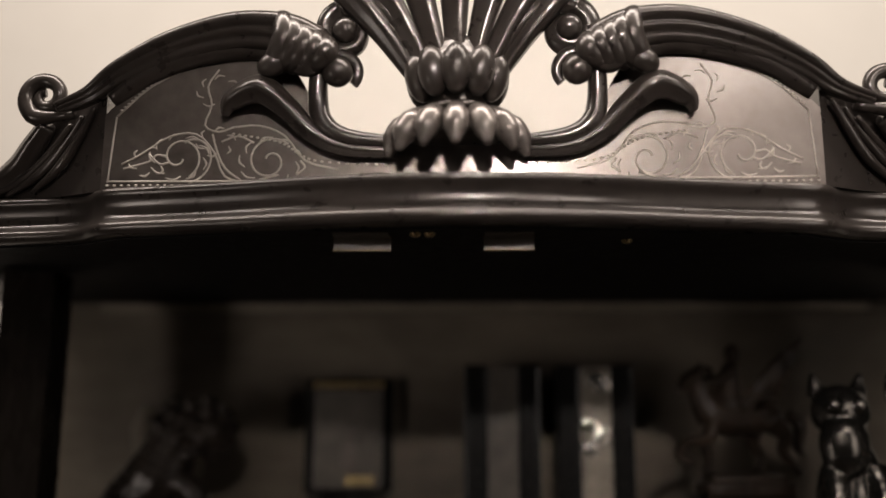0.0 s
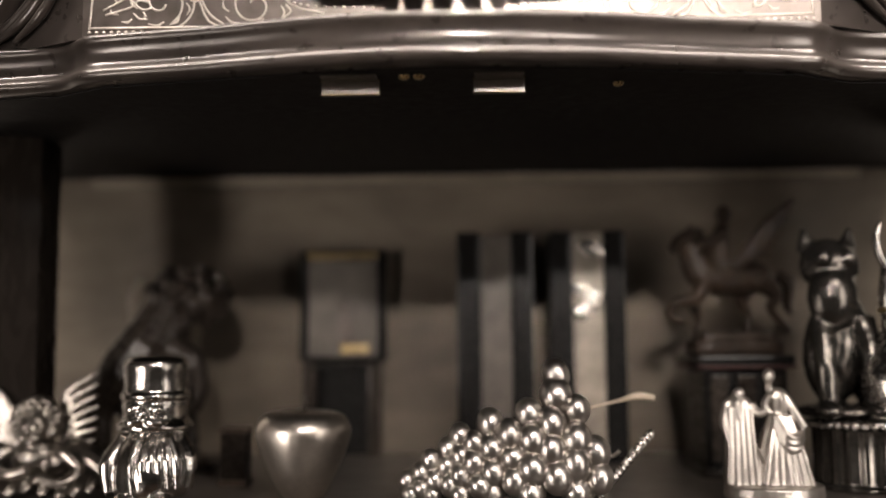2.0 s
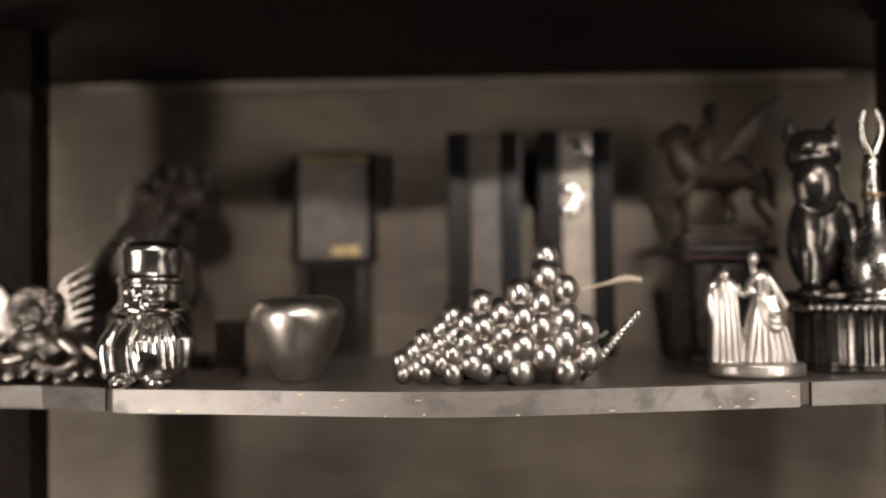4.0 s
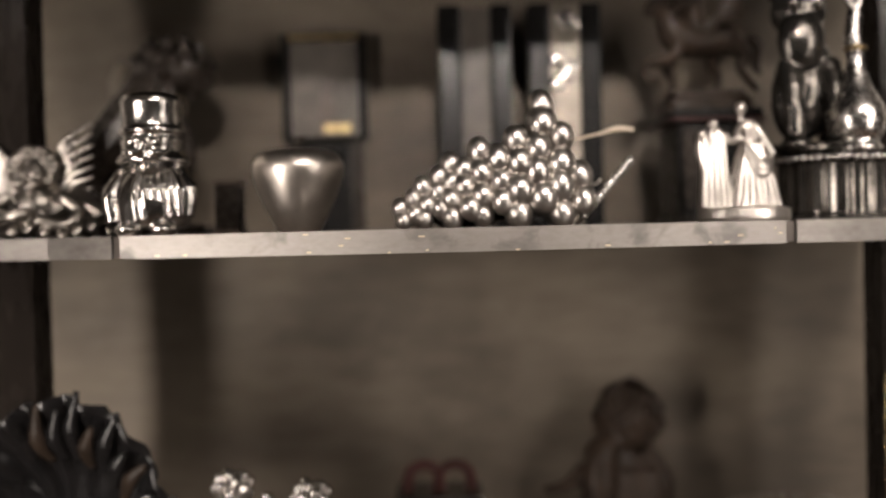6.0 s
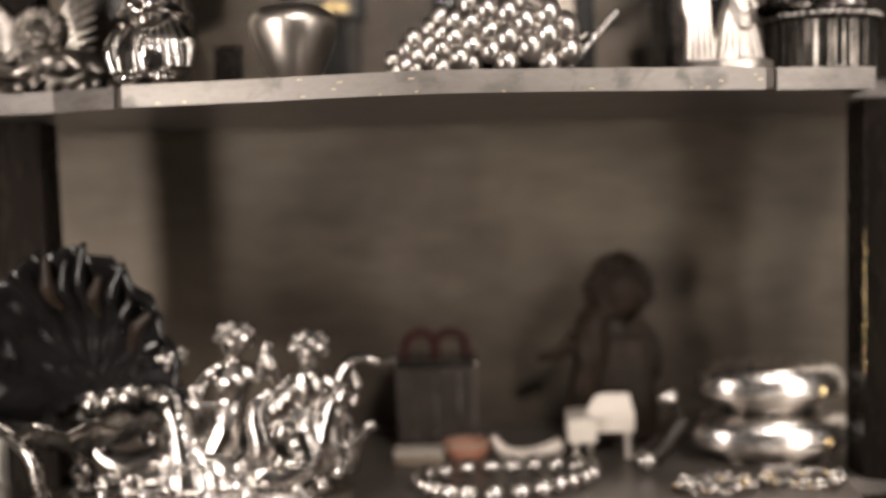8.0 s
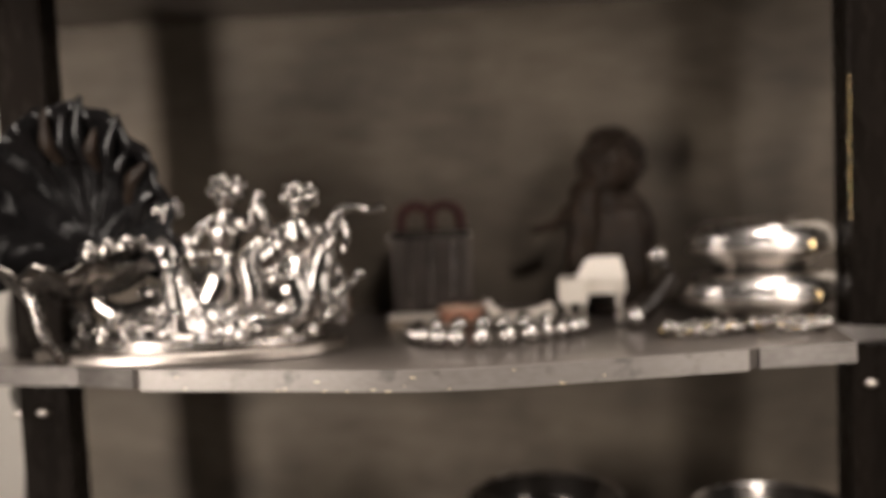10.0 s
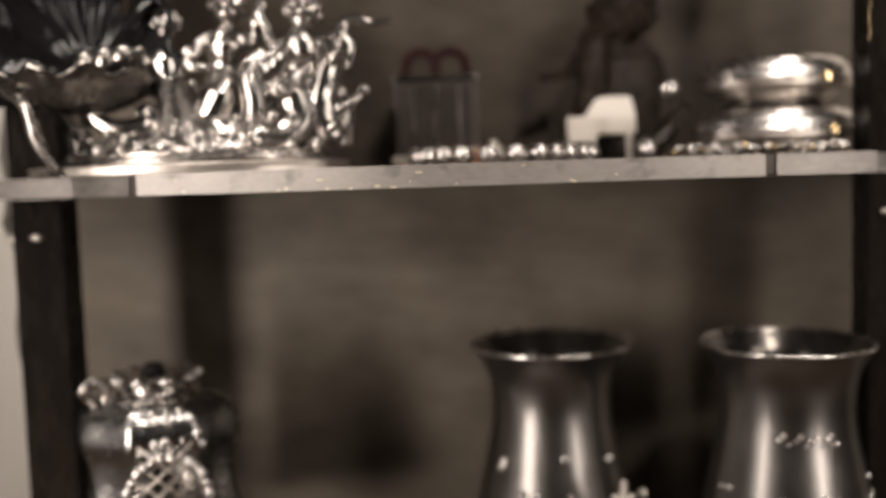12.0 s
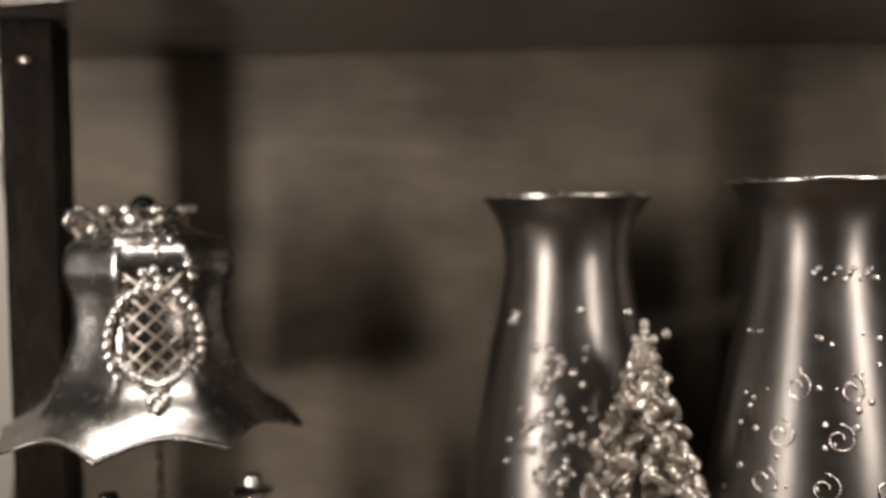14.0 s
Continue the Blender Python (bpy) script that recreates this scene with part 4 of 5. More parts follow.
# ---- middle shelf ----
# shell bowl
sh = thing("shell_bowl", -0.428, 0.955, S2, "dark metal bowl of two fluted shells on a stem", "bowl")
b = bmesh.new()
grid = []
for i in range(15):
    t = i / 14
    row = []
    for k in range(73):
        a = math.pi * (-0.08 + 1.16 * k / 72)
        rib = 1 + 0.04 * abs(math.cos(8.5 * a + 0.4 * math.sin(3 * a))) * t
        r = 0.112 * t * rib
        row.append(b.verts.new((r * math.cos(a) * 1.02, 0.038 - 0.056 * t * t + 0.0035 * math.cos(17 * a + 0.8 * math.sin(3 * a)) * t, 0.118 + 0.165 * t * rib * math.sin(a) * 0.98)))
    grid.append(row)
for r0, r1 in zip(grid, grid[1:]):
    for k in range(72):
        b.faces.new((r0[k], r0[k + 1], r1[k + 1], r1[k]))
fan = part("upright_shell", b, BRONZE2, sh, "dark fluted upright shell")
for k in range(8):
    a = math.radians(22 + 11 * k)
    r0, r1 = 0.070, 0.104 + 0.010 * math.sin(2.7 * k)
    part("curled_leaf", tube([(r0 * math.cos(a), -0.004, 0.118 + 1.45 * r0 * math.sin(a)), (0.5 * (r0 + r1) * math.cos(a + 0.10), -0.016, 0.118 + 0.725 * (r0 + r1) * math.sin(a + 0.10)), (r1 * math.cos(a + 0.04), -0.022, 0.118 + 1.55 * r1 * math.sin(a + 0.04))], [0.004, 0.0085, 0.003], seg=12, n=5, flat=0.5), DARKB if k % 3 == 1 else BRONZE2, fan, "dark bronze curled leaf")
fan.scale = (1.03, 1.0, 1.07)
fan.location.z = -0.008
fan.modifiers.new("thick", "SOLIDIFY").thickness = 0.003
worn(fan, 0.010)
b = bmesh.new()
grid = []
for i in range(12):
    t = i / 11
    row = []
    for k in range(120):
        a = 2 * math.pi * k / 120
        r = 0.012 + 0.088 * t * (1 + 0.05 * math.cos(11 * a) * t)
        row.append(b.verts.new((r * math.cos(a), r * 0.8 * math.sin(a), 0.072 + 0.042 * t ** 1.8 + 0.006 * t * t * math.cos(11 * a))))
    grid.append(row)
for r0, r1 in zip(grid, grid[1:]):
    for k in range(120):
        b.faces.new((r0[k], r0[(k + 1) % 120], r1[(k + 1) % 120], r1[k]))
b.faces.new(grid[0])
dish = part("dish_shell", b, OLD2, sh, "tarnished fluted dish with a wavy rim")
dish.modifiers.new("thick", "SOLIDIFY").thickness = 0.0025
worn(dish, 0.010)
part("stem", revolve([(0.046, 0.0), (0.048, 0.004), (0.030, 0.012), (0.012, 0.026), (0.014, 0.044), (0.010, 0.056), (0.022, 0.074)], 30), OLD2, sh)
for k in range(3):
    part("sea_snail", ball((0.02 + 0.02 * k, -0.02, 0.122 + 0.004 * k), (0.013, 0.012, 0.017), rot=(0, 25 * k, 0)), OLD, sh)
part("leg_scroll", tube([(-0.062, -0.05, 0.100), (-0.030, -0.062, 0.078), (-0.022, -0.060, 0.040), (-0.006, -0.05, 0.004)], [0.006, 0.008, 0.007, 0.005], seg=12), OLD, sh, "silver scroll leg")

# sea-horse group on an oval base
og = thing("oval_stand", -0.295, 0.962, S2, "silver stepped oval stand under the sea-horse group", "stand")
part("lower_step", revolve([(0.10, 0.0), (0.176, 0.0004), (0.179, 0.006), (0.172, 0.012), (0.05, 0.0125)], 64, n=3, sy=0.40, at=(-0.014, 0, 0)), SATIN, og)
part("upper_step", revolve([(0.150, 0.0125), (0.152, 0.016), (0.146, 0.021), (0.138, 0.025), (0.03, 0.0255)], 64, n=3, sy=0.42, at=(-0.004, 0, 0)), OLD, og)
rb = random.Random(11)
b = ball((0.004, 0, 0.0), (0.130, 0.045, 0.016))
for k in range(90):
    a, q = rb.uniform(0, 6.28), rb.uniform(0.3, 1)
    ball((0.004 + 0.135 * q * math.cos(a), 0.047 * q * math.sin(a), 0.005 + 0.014 * (1 - q)), (rb.uniform(0.004, 0.012), rb.uniform(0.004, 0.010), rb.uniform(0.004, 0.010)), b, rot=(0, rb.uniform(-40, 40), 0), u=8, v=6)


def crown_of_curls(b, x, y, z, r, n):
    for k in range(n):
        a, q = k * 2.4, -0.3 + 1.25 * k / n
        w = math.sqrt(max(0.0, 1 - q * q))
        ball((x + r * w * math.cos(a), y + r * w * math.sin(a), z + r * q), r * 0.36, b, u=8, v=6)


def tailed_figure(b, x, y, h, lean, sd):
    """Upright torso that ends in a coiled tail, with raised arms."""
    tube([(x + lean, y, h * 0.80), (x + lean * 0.8, y - 0.002, h * 0.68), (x + lean * 0.5, y, h * 0.54), (x + lean * 0.2, y - 0.004, h * 0.36), (x - 0.010 * sd, y - 0.008, h * 0.18), (x + 0.012 * sd, y - 0.022, h * 0.07), (x + 0.040 * sd, y - 0.026, h * 0.10), (x + 0.042 * sd, y - 0.026, h * 0.22)],
         [0.012, 0.0235, 0.0175, 0.0250, 0.0225, 0.0180, 0.013, 0.006], b, 16)
    ball((x + lean * 1.1, y - 0.006, h * 0.90), (0.0145, 0.0135, 0.0165), b)
    crown_of_curls(b, x + lean * 1.1, y, h * 0.94, 0.0185, 16)
    for q in (-1, 1):
        tube([(x + lean + 0.014 * q, y - 0.004, h * 0.745), (x + lean + 0.030 * q, y - 0.012, h * 0.69), (x + lean + 0.036 * q, y - 0.020, h * (0.82 if q == sd else 0.60)), (x + lean + 0.044 * q, y - 0.020, h * (0.93 if q == sd else 0.66))], [0.0085, 0.0075, 0.0065, 0.0070], b, 10)
    for k in range(6):
        tube([(x + lean * 0.3 - 0.016, y - 0.012, h * (0.46 - 0.05 * k)), (x + lean * 0.3, y - 0.022, h * (0.435 - 0.05 * k)), (x + lean * 0.3 + 0.016, y - 0.012, h * (0.46 - 0.05 * k))], 0.0028, b, 6, 3)


tailed_figure(b, 0.026, 0.004, 0.172, 0.012, 1)
tailed_figure(b, 0.108, -0.002, 0.160, 0.014, -1)
# sea horse: arched neck, long muzzle, forelegs
tube([(0.150, 0, 0.010), (0.140, -0.004, 0.046), (0.148, -0.006, 0.082), (0.158, -0.008, 0.112), (0.170, -0.010, 0.134)], [0.017, 0.0200, 0.0165, 0.0115, 0.0080], b, 14)
tube([(0.168, -0.010, 0.136), (0.186, -0.012, 0.138), (0.204, -0.012, 0.133), (0.222, -0.012, 0.136)], [0.0065, 0.006, 0.0045, 0.0055], b, 10)
tube([(0.166, -0.008, 0.128), (0.178, -0.012, 0.110), (0.172, -0.012, 0.086)], [0.0060, 0.0048, 0.0042], b, 10)
for k in range(8):
    tube([(0.134 + 0.004 * k, -0.004, 0.050 + 0.0105 * k), (0.124 + 0.0045 * k, -0.004, 0.056 + 0.0105 * k)], [0.0045, 0.002], b, 8, 2)
ball((0.190, -0.010, 0.062), (0.0075, 0.006, 0.0075), b)
tube([(0.150, -0.012, 0.040), (0.172, -0.016, 0.044), (0.188, -0.012, 0.060)], [0.006, 0.0045, 0.004], b, 8)
ball((0.098, -0.030, 0.062), (0.013, 0.010, 0.010), b)
# rider in a long skirt
tube([(-0.030, -0.004, 0.118), (-0.032, -0.004, 0.100), (-0.028, -0.006, 0.080), (-0.022, -0.008, 0.060), (-0.016, -0.010, 0.030), (-0.014, -0.012, 0.004)], [0.010, 0.0200, 0.0165, 0.0215, 0.030, 0.037], b, 16)
ball((-0.030, -0.006, 0.136), (0.0115, 0.0115, 0.014), b)
crown_of_curls(b, -0.030, -0.003, 0.142, 0.0145, 16)
tube([(-0.042, -0.008, 0.106), (-0.056, -0.016, 0.098), (-0.054, -0.020, 0.116)], [0.0065, 0.0055, 0.006], b, 10)
tube([(-0.020, -0.010, 0.106), (0.000, -0.020, 0.092), (0.022, -0.020, 0.090)], [0.0065, 0.0055, 0.005], b, 10)
for k in range(7):
    tube([(-0.032 + 0.004 * k, -0.020, 0.062), (-0.034 + 0.007 * k, -0.030, 0.034), (-0.040 + 0.010 * k, -0.040, 0.004)], [0.003, 0.0042, 0.005], b, 8, 4)
tube([(-0.050, 0.0, 0.030), (-0.086, -0.010, 0.026), (-0.112, -0.012, 0.040), (-0.104, -0.012, 0.062), (-0.088, -0.012, 0.052)], [0.016, 0.013, 0.010, 0.008, 0.005], b)
tube([(0.060, -0.010, 0.012), (0.072, -0.026, 0.046), (0.066, -0.028, 0.084), (0.084, -0.022, 0.106)], [0.020, 0.016, 0.011, 0.006], b, 14)
for k in range(5):
    tube([(0.070 + 0.006 * k, -0.020, 0.060), (0.072 + 0.008 * k, -0.026, 0.078 + 0.006 * k), (0.068 + 0.013 * k, -0.020, 0.098 + 0.006 * k)], [0.004, 0.006, 0.003], b, 8, 4)
ball((0.124, -0.020, 0.112), (0.017, 0.012, 0.022), b, rot=(0, -20, 0))
for k in range(9):
    x, h = -0.060 + 0.027 * k, 0.050 + 0.030 * abs(math.sin(2.1 * k))
    tube([(x, 0.022, 0.004), (x + 0.006, 0.018, h * 0.55), (x - 0.003, 0.012, h), (x - 0.014, 0.004, h * 0.92)], [0.017, 0.013, 0.009, 0.004], b, 10)
for k in range(26):
    ball((rb.uniform(-0.115, 0.165), rb.uniform(-0.048, -0.030), rb.uniform(0.006, 0.034)), rb.uniform(0.003, 0.008), b, u=8, v=6)
statue("sea_horse_group", b, SILVER2, "silver group of two rearing sea horses with a rider", (-0.295, 0.962, S2 + 0.0255), 0.0014, rough=0.0008)
for x, y, r in ((-0.052, -0.06, 0.005), (0.02, -0.062, 0.006), (0.060, -0.060, 0.008), (0.112, -0.050, 0.006), (0.138, -0.036, 0.007), (-0.10, -0.05, 0.006)):
    part("boss", ball((x, y * 0.88, 0.028), (r, r, r)), SILVER, og)

# handled box with red bow on a round salmon dish
bx = thing("handled_box", -0.034, 1.175, S2, "grey metal tea box with red arched handles", "box")
part("body", box(-0.052, 0.052, -0.035, 0.035, 0.004, 0.112, 0.004), GREY2, bx, "grey metal body", False)
part("lid", box(-0.056, 0.056, -0.038, 0.038, 0.112, 0.122, 0.003), OLD2, bx, "metal lid", False)
for x in (-0.03, 0.0, 0.03):
    part("rib", box(x - 0.0015, x + 0.0015, -0.0375, -0.0345, 0.008, 0.110, 0.0005), OLD, bx, smooth=False)
for x in (-0.020, 0.020):
    part("handle", tube([(x - 0.022, 0, 0.121), (x - 0.018, -0.002, 0.146), (x, -0.003, 0.156), (x + 0.018, -0.002, 0.146), (x + 0.022, 0, 0.121)], 0.0072, seg=10), RED, bx, "dull red handle")
di = thing("round_dish", 0.004, 1.108, S2, "small round salmon enamel dish", "dish")
part("dish", revolve([(0.012, 0.0), (0.022, 0.002), (0.029, 0.014), (0.030, 0.022), (0.027, 0.020), (0.020, 0.006), (0.001, 0.005)], 36, sy=0.8), PEACH, di)
part("rim", revolve([(0.029, 0.0205), (0.031, 0.0225), (0.029, 0.0245)], 36, n=2, sy=0.8, cap=False), HORN, di, "cream rim")
cb = thing("cream_case", -0.058, 1.105, S2, "small flat cream-coloured case", "case")
part("body", box(-0.032, 0.032, -0.018, 0.018, 0, 0.010, 0.003), HORN, cb, smooth=False)
part("lid", box(-0.0325, 0.0325, -0.0185, 0.0185, 0.0104, 0.016, 0.003), IVORY, cb, smooth=False)

# dark draped figure
b = revolve([(0.056, 0.0), (0.058, 0.03), (0.050, 0.08), (0.042, 0.12), (0.034, 0.150), (0.018, 0.176)], 30, lobes=6, depth=0.08, sy=0.75)
ball((0.016, 0, 0.206), (0.034, 0.032, 0.040), b, rot=(0, 12, 0))
rq = random.Random(31)
for k in range(80):
    a, q = k * 2.4, -0.8 + 1.75 * k / 79
    w = math.sqrt(max(0, 1 - q * q))
    ball((0.016 + 0.038 * w * math.cos(a) + rq.uniform(-0.004, 0.004), 0.035 * w * math.sin(a), 0.206 + 0.044 * q), rq.uniform(0.006, 0.011), b, u=8, v=6)
tube([(-0.010, -0.020, 0.178), (-0.026, -0.026, 0.156), (-0.030, -0.032, 0.120), (-0.026, -0.034, 0.070)], [0.014, 0.022, 0.024, 0.020], b)
ball((-0.024, -0.022, 0.166), (0.026, 0.018, 0.020), b, rot=(0, -25, 0))
tube([(-0.044, -0.016, 0.140), (-0.070, -0.024, 0.122), (-0.090, -0.026, 0.117)], [0.014, 0.009, 0.008], b)
ball((-0.093, -0.026, 0.117), (0.011, 0.009, 0.008), b)
tube([(0.030, -0.008, 0.160), (0.052, -0.018, 0.130), (0.056, -0.026, 0.096), (0.036, -0.036, 0.076)], [0.017, 0.015, 0.012, 0.010], b)
for k in range(9):
    tube([(-0.040 + 0.010 * k, -0.032, 0.14), (-0.046 + 0.0118 * k, -0.043, 0.08), (-0.052 + 0.013 * k, -0.047, 0.004)], [0.005, 0.007, 0.008], b, 8, 4)
statue("draped_figure_statue", b, DARKB, "dark brown draped curly-haired statue", (0.205, 1.205, S2), 0.003)

# miniature white piano
pn = thing("miniature_piano", 0.176, 1.105, S2, "miniature white grand piano on thin legs", "ornament")
b = slab([(-0.044, -0.020), (0.040, -0.020), (0.040, 0.006), (0.020, 0.012), (0.010, 0.026), (-0.016, 0.034), (-0.040, 0.028), (-0.044, 0.0)], 0.036, 0.056)
part("case", b, IVORY, pn, "white case", False)
b = sheet([(-0.024, 0.0), (-0.008, 0.023), (0.000, 0.026), (0.030, 0.026), (0.036, 0.025), (0.041, 0.0)], -0.002, 0.002)
for v in b.verts:
    v.co.y += -0.014 + 0.35 * v.co.z
    v.co.z += 0.0562
part("lid", b, IVORY, pn, "raised white lid", False)
part("keyboard", box(-0.046, -0.010, -0.034, -0.0205, 0.026, 0.057, 0.002), IVORY, pn, smooth=False)
for x, y in ((-0.034, -0.014), (0.032, -0.014), (-0.010, 0.024)):
    part("leg", revolve([(0.003, 0.0), (0.0045, 0.004), (0.003, 0.008), (0.004, 0.026), (0.005, 0.0362)], 12, n=2, at=(x, y, 0)), IVORY, pn)
hn = thing("carved_horn", 0.082, 1.10, S2, "small pale carved horn lying on the shelf", "ornament")
part("horn", tube([(-0.042, 0, 0.026), (-0.030, -0.004, 0.012), (-0.004, -0.006, 0.008), (0.020, -0.004, 0.012), (0.042, 0, 0.018)], [0.005, 0.008, 0.008, 0.008, 0.010], seg=14), IVORY, hn)
part("tip", ball((-0.043, 0, 0.028), (0.007, 0.006, 0.007)), SATIN, hn)

# dark opener with silver mounts
mg = thing("handled_seal", 0.245, 1.045, S2, "dark handled seal with silver mounts lying on the shelf", "seal")
part("handle", tube([(-0.026, -0.01, 0.012), (0.0, 0, 0.034), (0.026, 0.01, 0.064)], [0.012, 0.014, 0.009], seg=14), BRONZE, mg)
part("mount", ball((-0.026, -0.012, 0.014), (0.013, 0.012, 0.014)), SILVER, mg, "silver mount")
part("knop", ball((0.006, 0.010, 0.086), (0.012, 0.010, 0.012)), SILVER, mg, "silver knop")
part("neck", tube([(0.020, 0.010, 0.060), (0.014, 0.012, 0.076), (0.006, 0.010, 0.084)], 0.006, seg=10), BRONZE, mg)

# two stacked oval boxes


def oval_box(z, r, h, label):
    ob = thing("oval_box", 0.386, 1.085, z, label, "box", "stacked oval boxes")
    part("foot", revolve([(r * 0.42, 0.0), (r * 0.66, 0.001), (r * 0.68, h * 0.04), (r * 0.62, h * 0.07), (r * 0.3, h * 0.08)], 56, n=3, sy=0.62), OLD, ob, "small oval foot")
    part("base", revolve([(r * 0.4, h * 0.08), (r * 0.64, h * 0.09), (r * 0.76, h * 0.17), (r * 0.80, h * 0.26), (r * 0.5, h * 0.27)], 56, n=4, sy=0.62), SATIN, ob)
    part("band", revolve([(r * 0.80, h * 0.27), (r * 0.95, h * 0.31), (r * 1.0, h * 0.37), (r * 1.0, h * 0.43), (r * 0.97, h * 0.46)], 56, n=3, sy=0.62), SATIN, ob, "projecting band")
    part("lid", revolve([(r * 0.5, h * 0.455), (r * 0.985, h * 0.46), (r * 0.995, h * 0.58), (r * 0.95, h * 0.76), (r * 0.82, h * 0.91), (r * 0.5, h * 0.99), (0.2 * r, h), (0.001, h)], 56, n=4, sy=0.62), SILVER, ob)
    part("gilt_mount", box(r * 0.42, r * 0.58, -r * 0.56, -r * 0.48, h * 0.36, h * 0.60, 0.003), BRASS2, ob, "gilt clasp")
    return ob


oval_box(S2, 0.102, 0.062, "polished silver oval box with a domed lid and gilt band")
oval_box(S2 + 0.062, 0.091, 0.062, "polished silver oval box stacked on a larger one")

# string of beads
st = thing("bead_string", 0.045, 0.99, S2, "string of round polished silver beads lying in a loop", "necklace")
for k in range(22):
    a = 2 * math.pi * k / 22
    rr = 1 + 0.10 * math.sin(3 * a + 0.5)
    part("bead", ball((0.098 * rr * math.cos(a), 0.050 * rr * math.sin(a) + 0.012 * math.cos(a), 0.0115), 0.0115, u=16, v=12), SILVER, st)

rb = random.Random(21)


def chain_heap(x, y, w, n, label):
    ob = thing("bracelet", x, y, S2, label, "jewellery", "bracelets on the shelf")
    for k in range(n):
        a = 2 * math.pi * k * 2 / n
        q = 1 if k < n / 2 else 0.82
        part("link", ball((w * q * math.cos(a) + rb.uniform(-0.002, 0.002), 0.55 * w * q * math.sin(a) + rb.uniform(-0.002, 0.002), 0.0065 + rb.uniform(-0.002, 0.006)), (rb.uniform(0.003, 0.0055), rb.uniform(0.003, 0.005), rb.uniform(0.003, 0.005)),
                          rot=(rb.uniform(0, 90), rb.uniform(0, 60), 0), u=8, v=6), (SILVER, SILVER2, OLD, SILVER, BRASS2)[k % 5], ob)


chain_heap(0.280, 0.958, 0.044, 56, "glittering silver link bracelet lying flat")
chain_heap(0.382, 0.972, 0.046, 64, "glittering silver and gilt link bracelet")
hc = thing("hanging_chain", 0.456, 0.978, S1 - 0.022, "thin gilt chain hanging beside the post", "chain")
for k in range(60):
    part("link", ball((0.0008 * math.sin(k), 0, -0.004 - 0.0052 * k), (0.0016, 0.0016, 0.0025), u=6, v=5), BRONZE if k < 28 else BRASS2, hc)

# ---- bottom shelf ----
# lobed bell on a slender stand
bl = thing("silver_bell", -0.368, 0.985, S3, "large lobed silver bell on a slender stand", "bell")
b = bmesh.new()
rings = []
BP = catmull([(r, 0, z) for r, z in ((0.160, 0.188), (0.150, 0.194), (0.120, 0.218), (0.098, 0.250), (0.083, 0.295), (0.084, 0.332), (0.092, 0.362), (0.084, 0.388), (0.060, 0.402), (0.045, 0.404))], 6)
for p in BP:
    f = max(0.0, (0.30 - p.z) / 0.13)
    ring = []
    for k in range(96):
        a = 2 * math.pi * k / 96
        lob = 1 + (0.045 + 0.028 * f) * (1 - 2 * abs(math.cos(4 * a)))
        ring.append(b.verts.new((p.x * lob * math.cos(a), p.x * 0.82 * lob * math.sin(a), p.z - 0.009 * f * (1 - 2 * abs(math.cos(4 * a))))))
    rings.append(ring)
for r0, r1 in zip(rings, rings[1:]):
    for k in range(96):
        b.faces.new((r0[k], r0[(k + 1) % 96], r1[(k + 1) % 96], r1[k]))
sk = part("shell", b, CHROME2, bl, "polished lobed bell body")
sk.modifiers.new("thick", "SOLIDIFY").thickness = 0.0035
part("crown", revolve([(0.050, 0.396), (0.054, 0.402), (0.046, 0.408), (0.044, 0.418), (0.048, 0.424), (0.040, 0.427), (0.002, 0.426)], 40), OLD, bl)
for k in range(9):
    a = 2 * math.pi * k / 9
    part("crown_knob", ball((0.046 * math.cos(a), 0.046 * math.sin(a), 0.424), (0.010, 0.010, 0.006)), SILVER, bl)
part("finial", ball((-0.004, 0, 0.430), (0.014, 0.014, 0.010)), BLACK, bl, "black finial")
part("loop_handle", tube([(-0.066, 0.0, 0.392), (-0.082, -0.004, 0.412), (-0.070, -0.006, 0.424), (-0.056, -0.004, 0.412), (-0.060, 0, 0.396)], 0.006, seg=10), OLD, bl)
ct = part("cartouche", ball((0.0, -0.066, 0.288), (0.046, 0.014, 0.058)), OLD, bl, "embossed cartouche")
for k in range(30):
    a = 2 * math.pi * k / 30
    part("boss", ball((0.047 * math.cos(a), -0.074 - 0.002 * math.sin(a), 0.286 + 0.058 * math.sin(a)), (0.006, 0.005, 0.006 + 0.002 * (k % 2)), u=10, v=8), SILVER, ct)
for k in range(-2, 3):
    for q in (-1, 1):
        pts = [(q * t, -0.081 + 0.9 * t * t / 0.1 - 0.0015, 0.292 + 0.020 * k + 0.9 * t) for t in (-0.030, -0.010, 0.010, 0.030)]
        part("lattice_bar", tube(pts, [0.0012, 0.0018, 0.0018, 0.0012], seg=8, n=4), SATIN, ct)
for w, z0 in ((0.040, 0.252), (0.030, 0.246)):
    part("garland", tube([(-w, -0.076, z0 + 0.022), (-w * 0.45, -0.083, z0 - 0.002), (0.0, -0.085, z0 - 0.010), (w * 0.45, -0.083, z0 - 0.002), (w, -0.076, z0 + 0.022)], [0.003, 0.005, 0.0058, 0.005, 0.003], seg=8), SILVER, ct)
rc = random.Random(17)
for k in range(30):
    x, z = rc.uniform(-0.040, 0.040), rc.uniform(0.346, 0.394)
    part("boss", ball((x, -0.074 + 4 * x * x + 0.45 * max(0, z - 0.365), z), rc.uniform(0.0025, 0.0062), u=10, v=8), SILVER, ct)
for x, z, r in ((0, 0.222, 0.008), (-0.007, 0.230, 0.006), (0.007, 0.230, 0.006), (0, 0.236, 0.005)):
    part("boss", ball((x, -0.096, z), r, u=12, v=8), SILVER, ct)
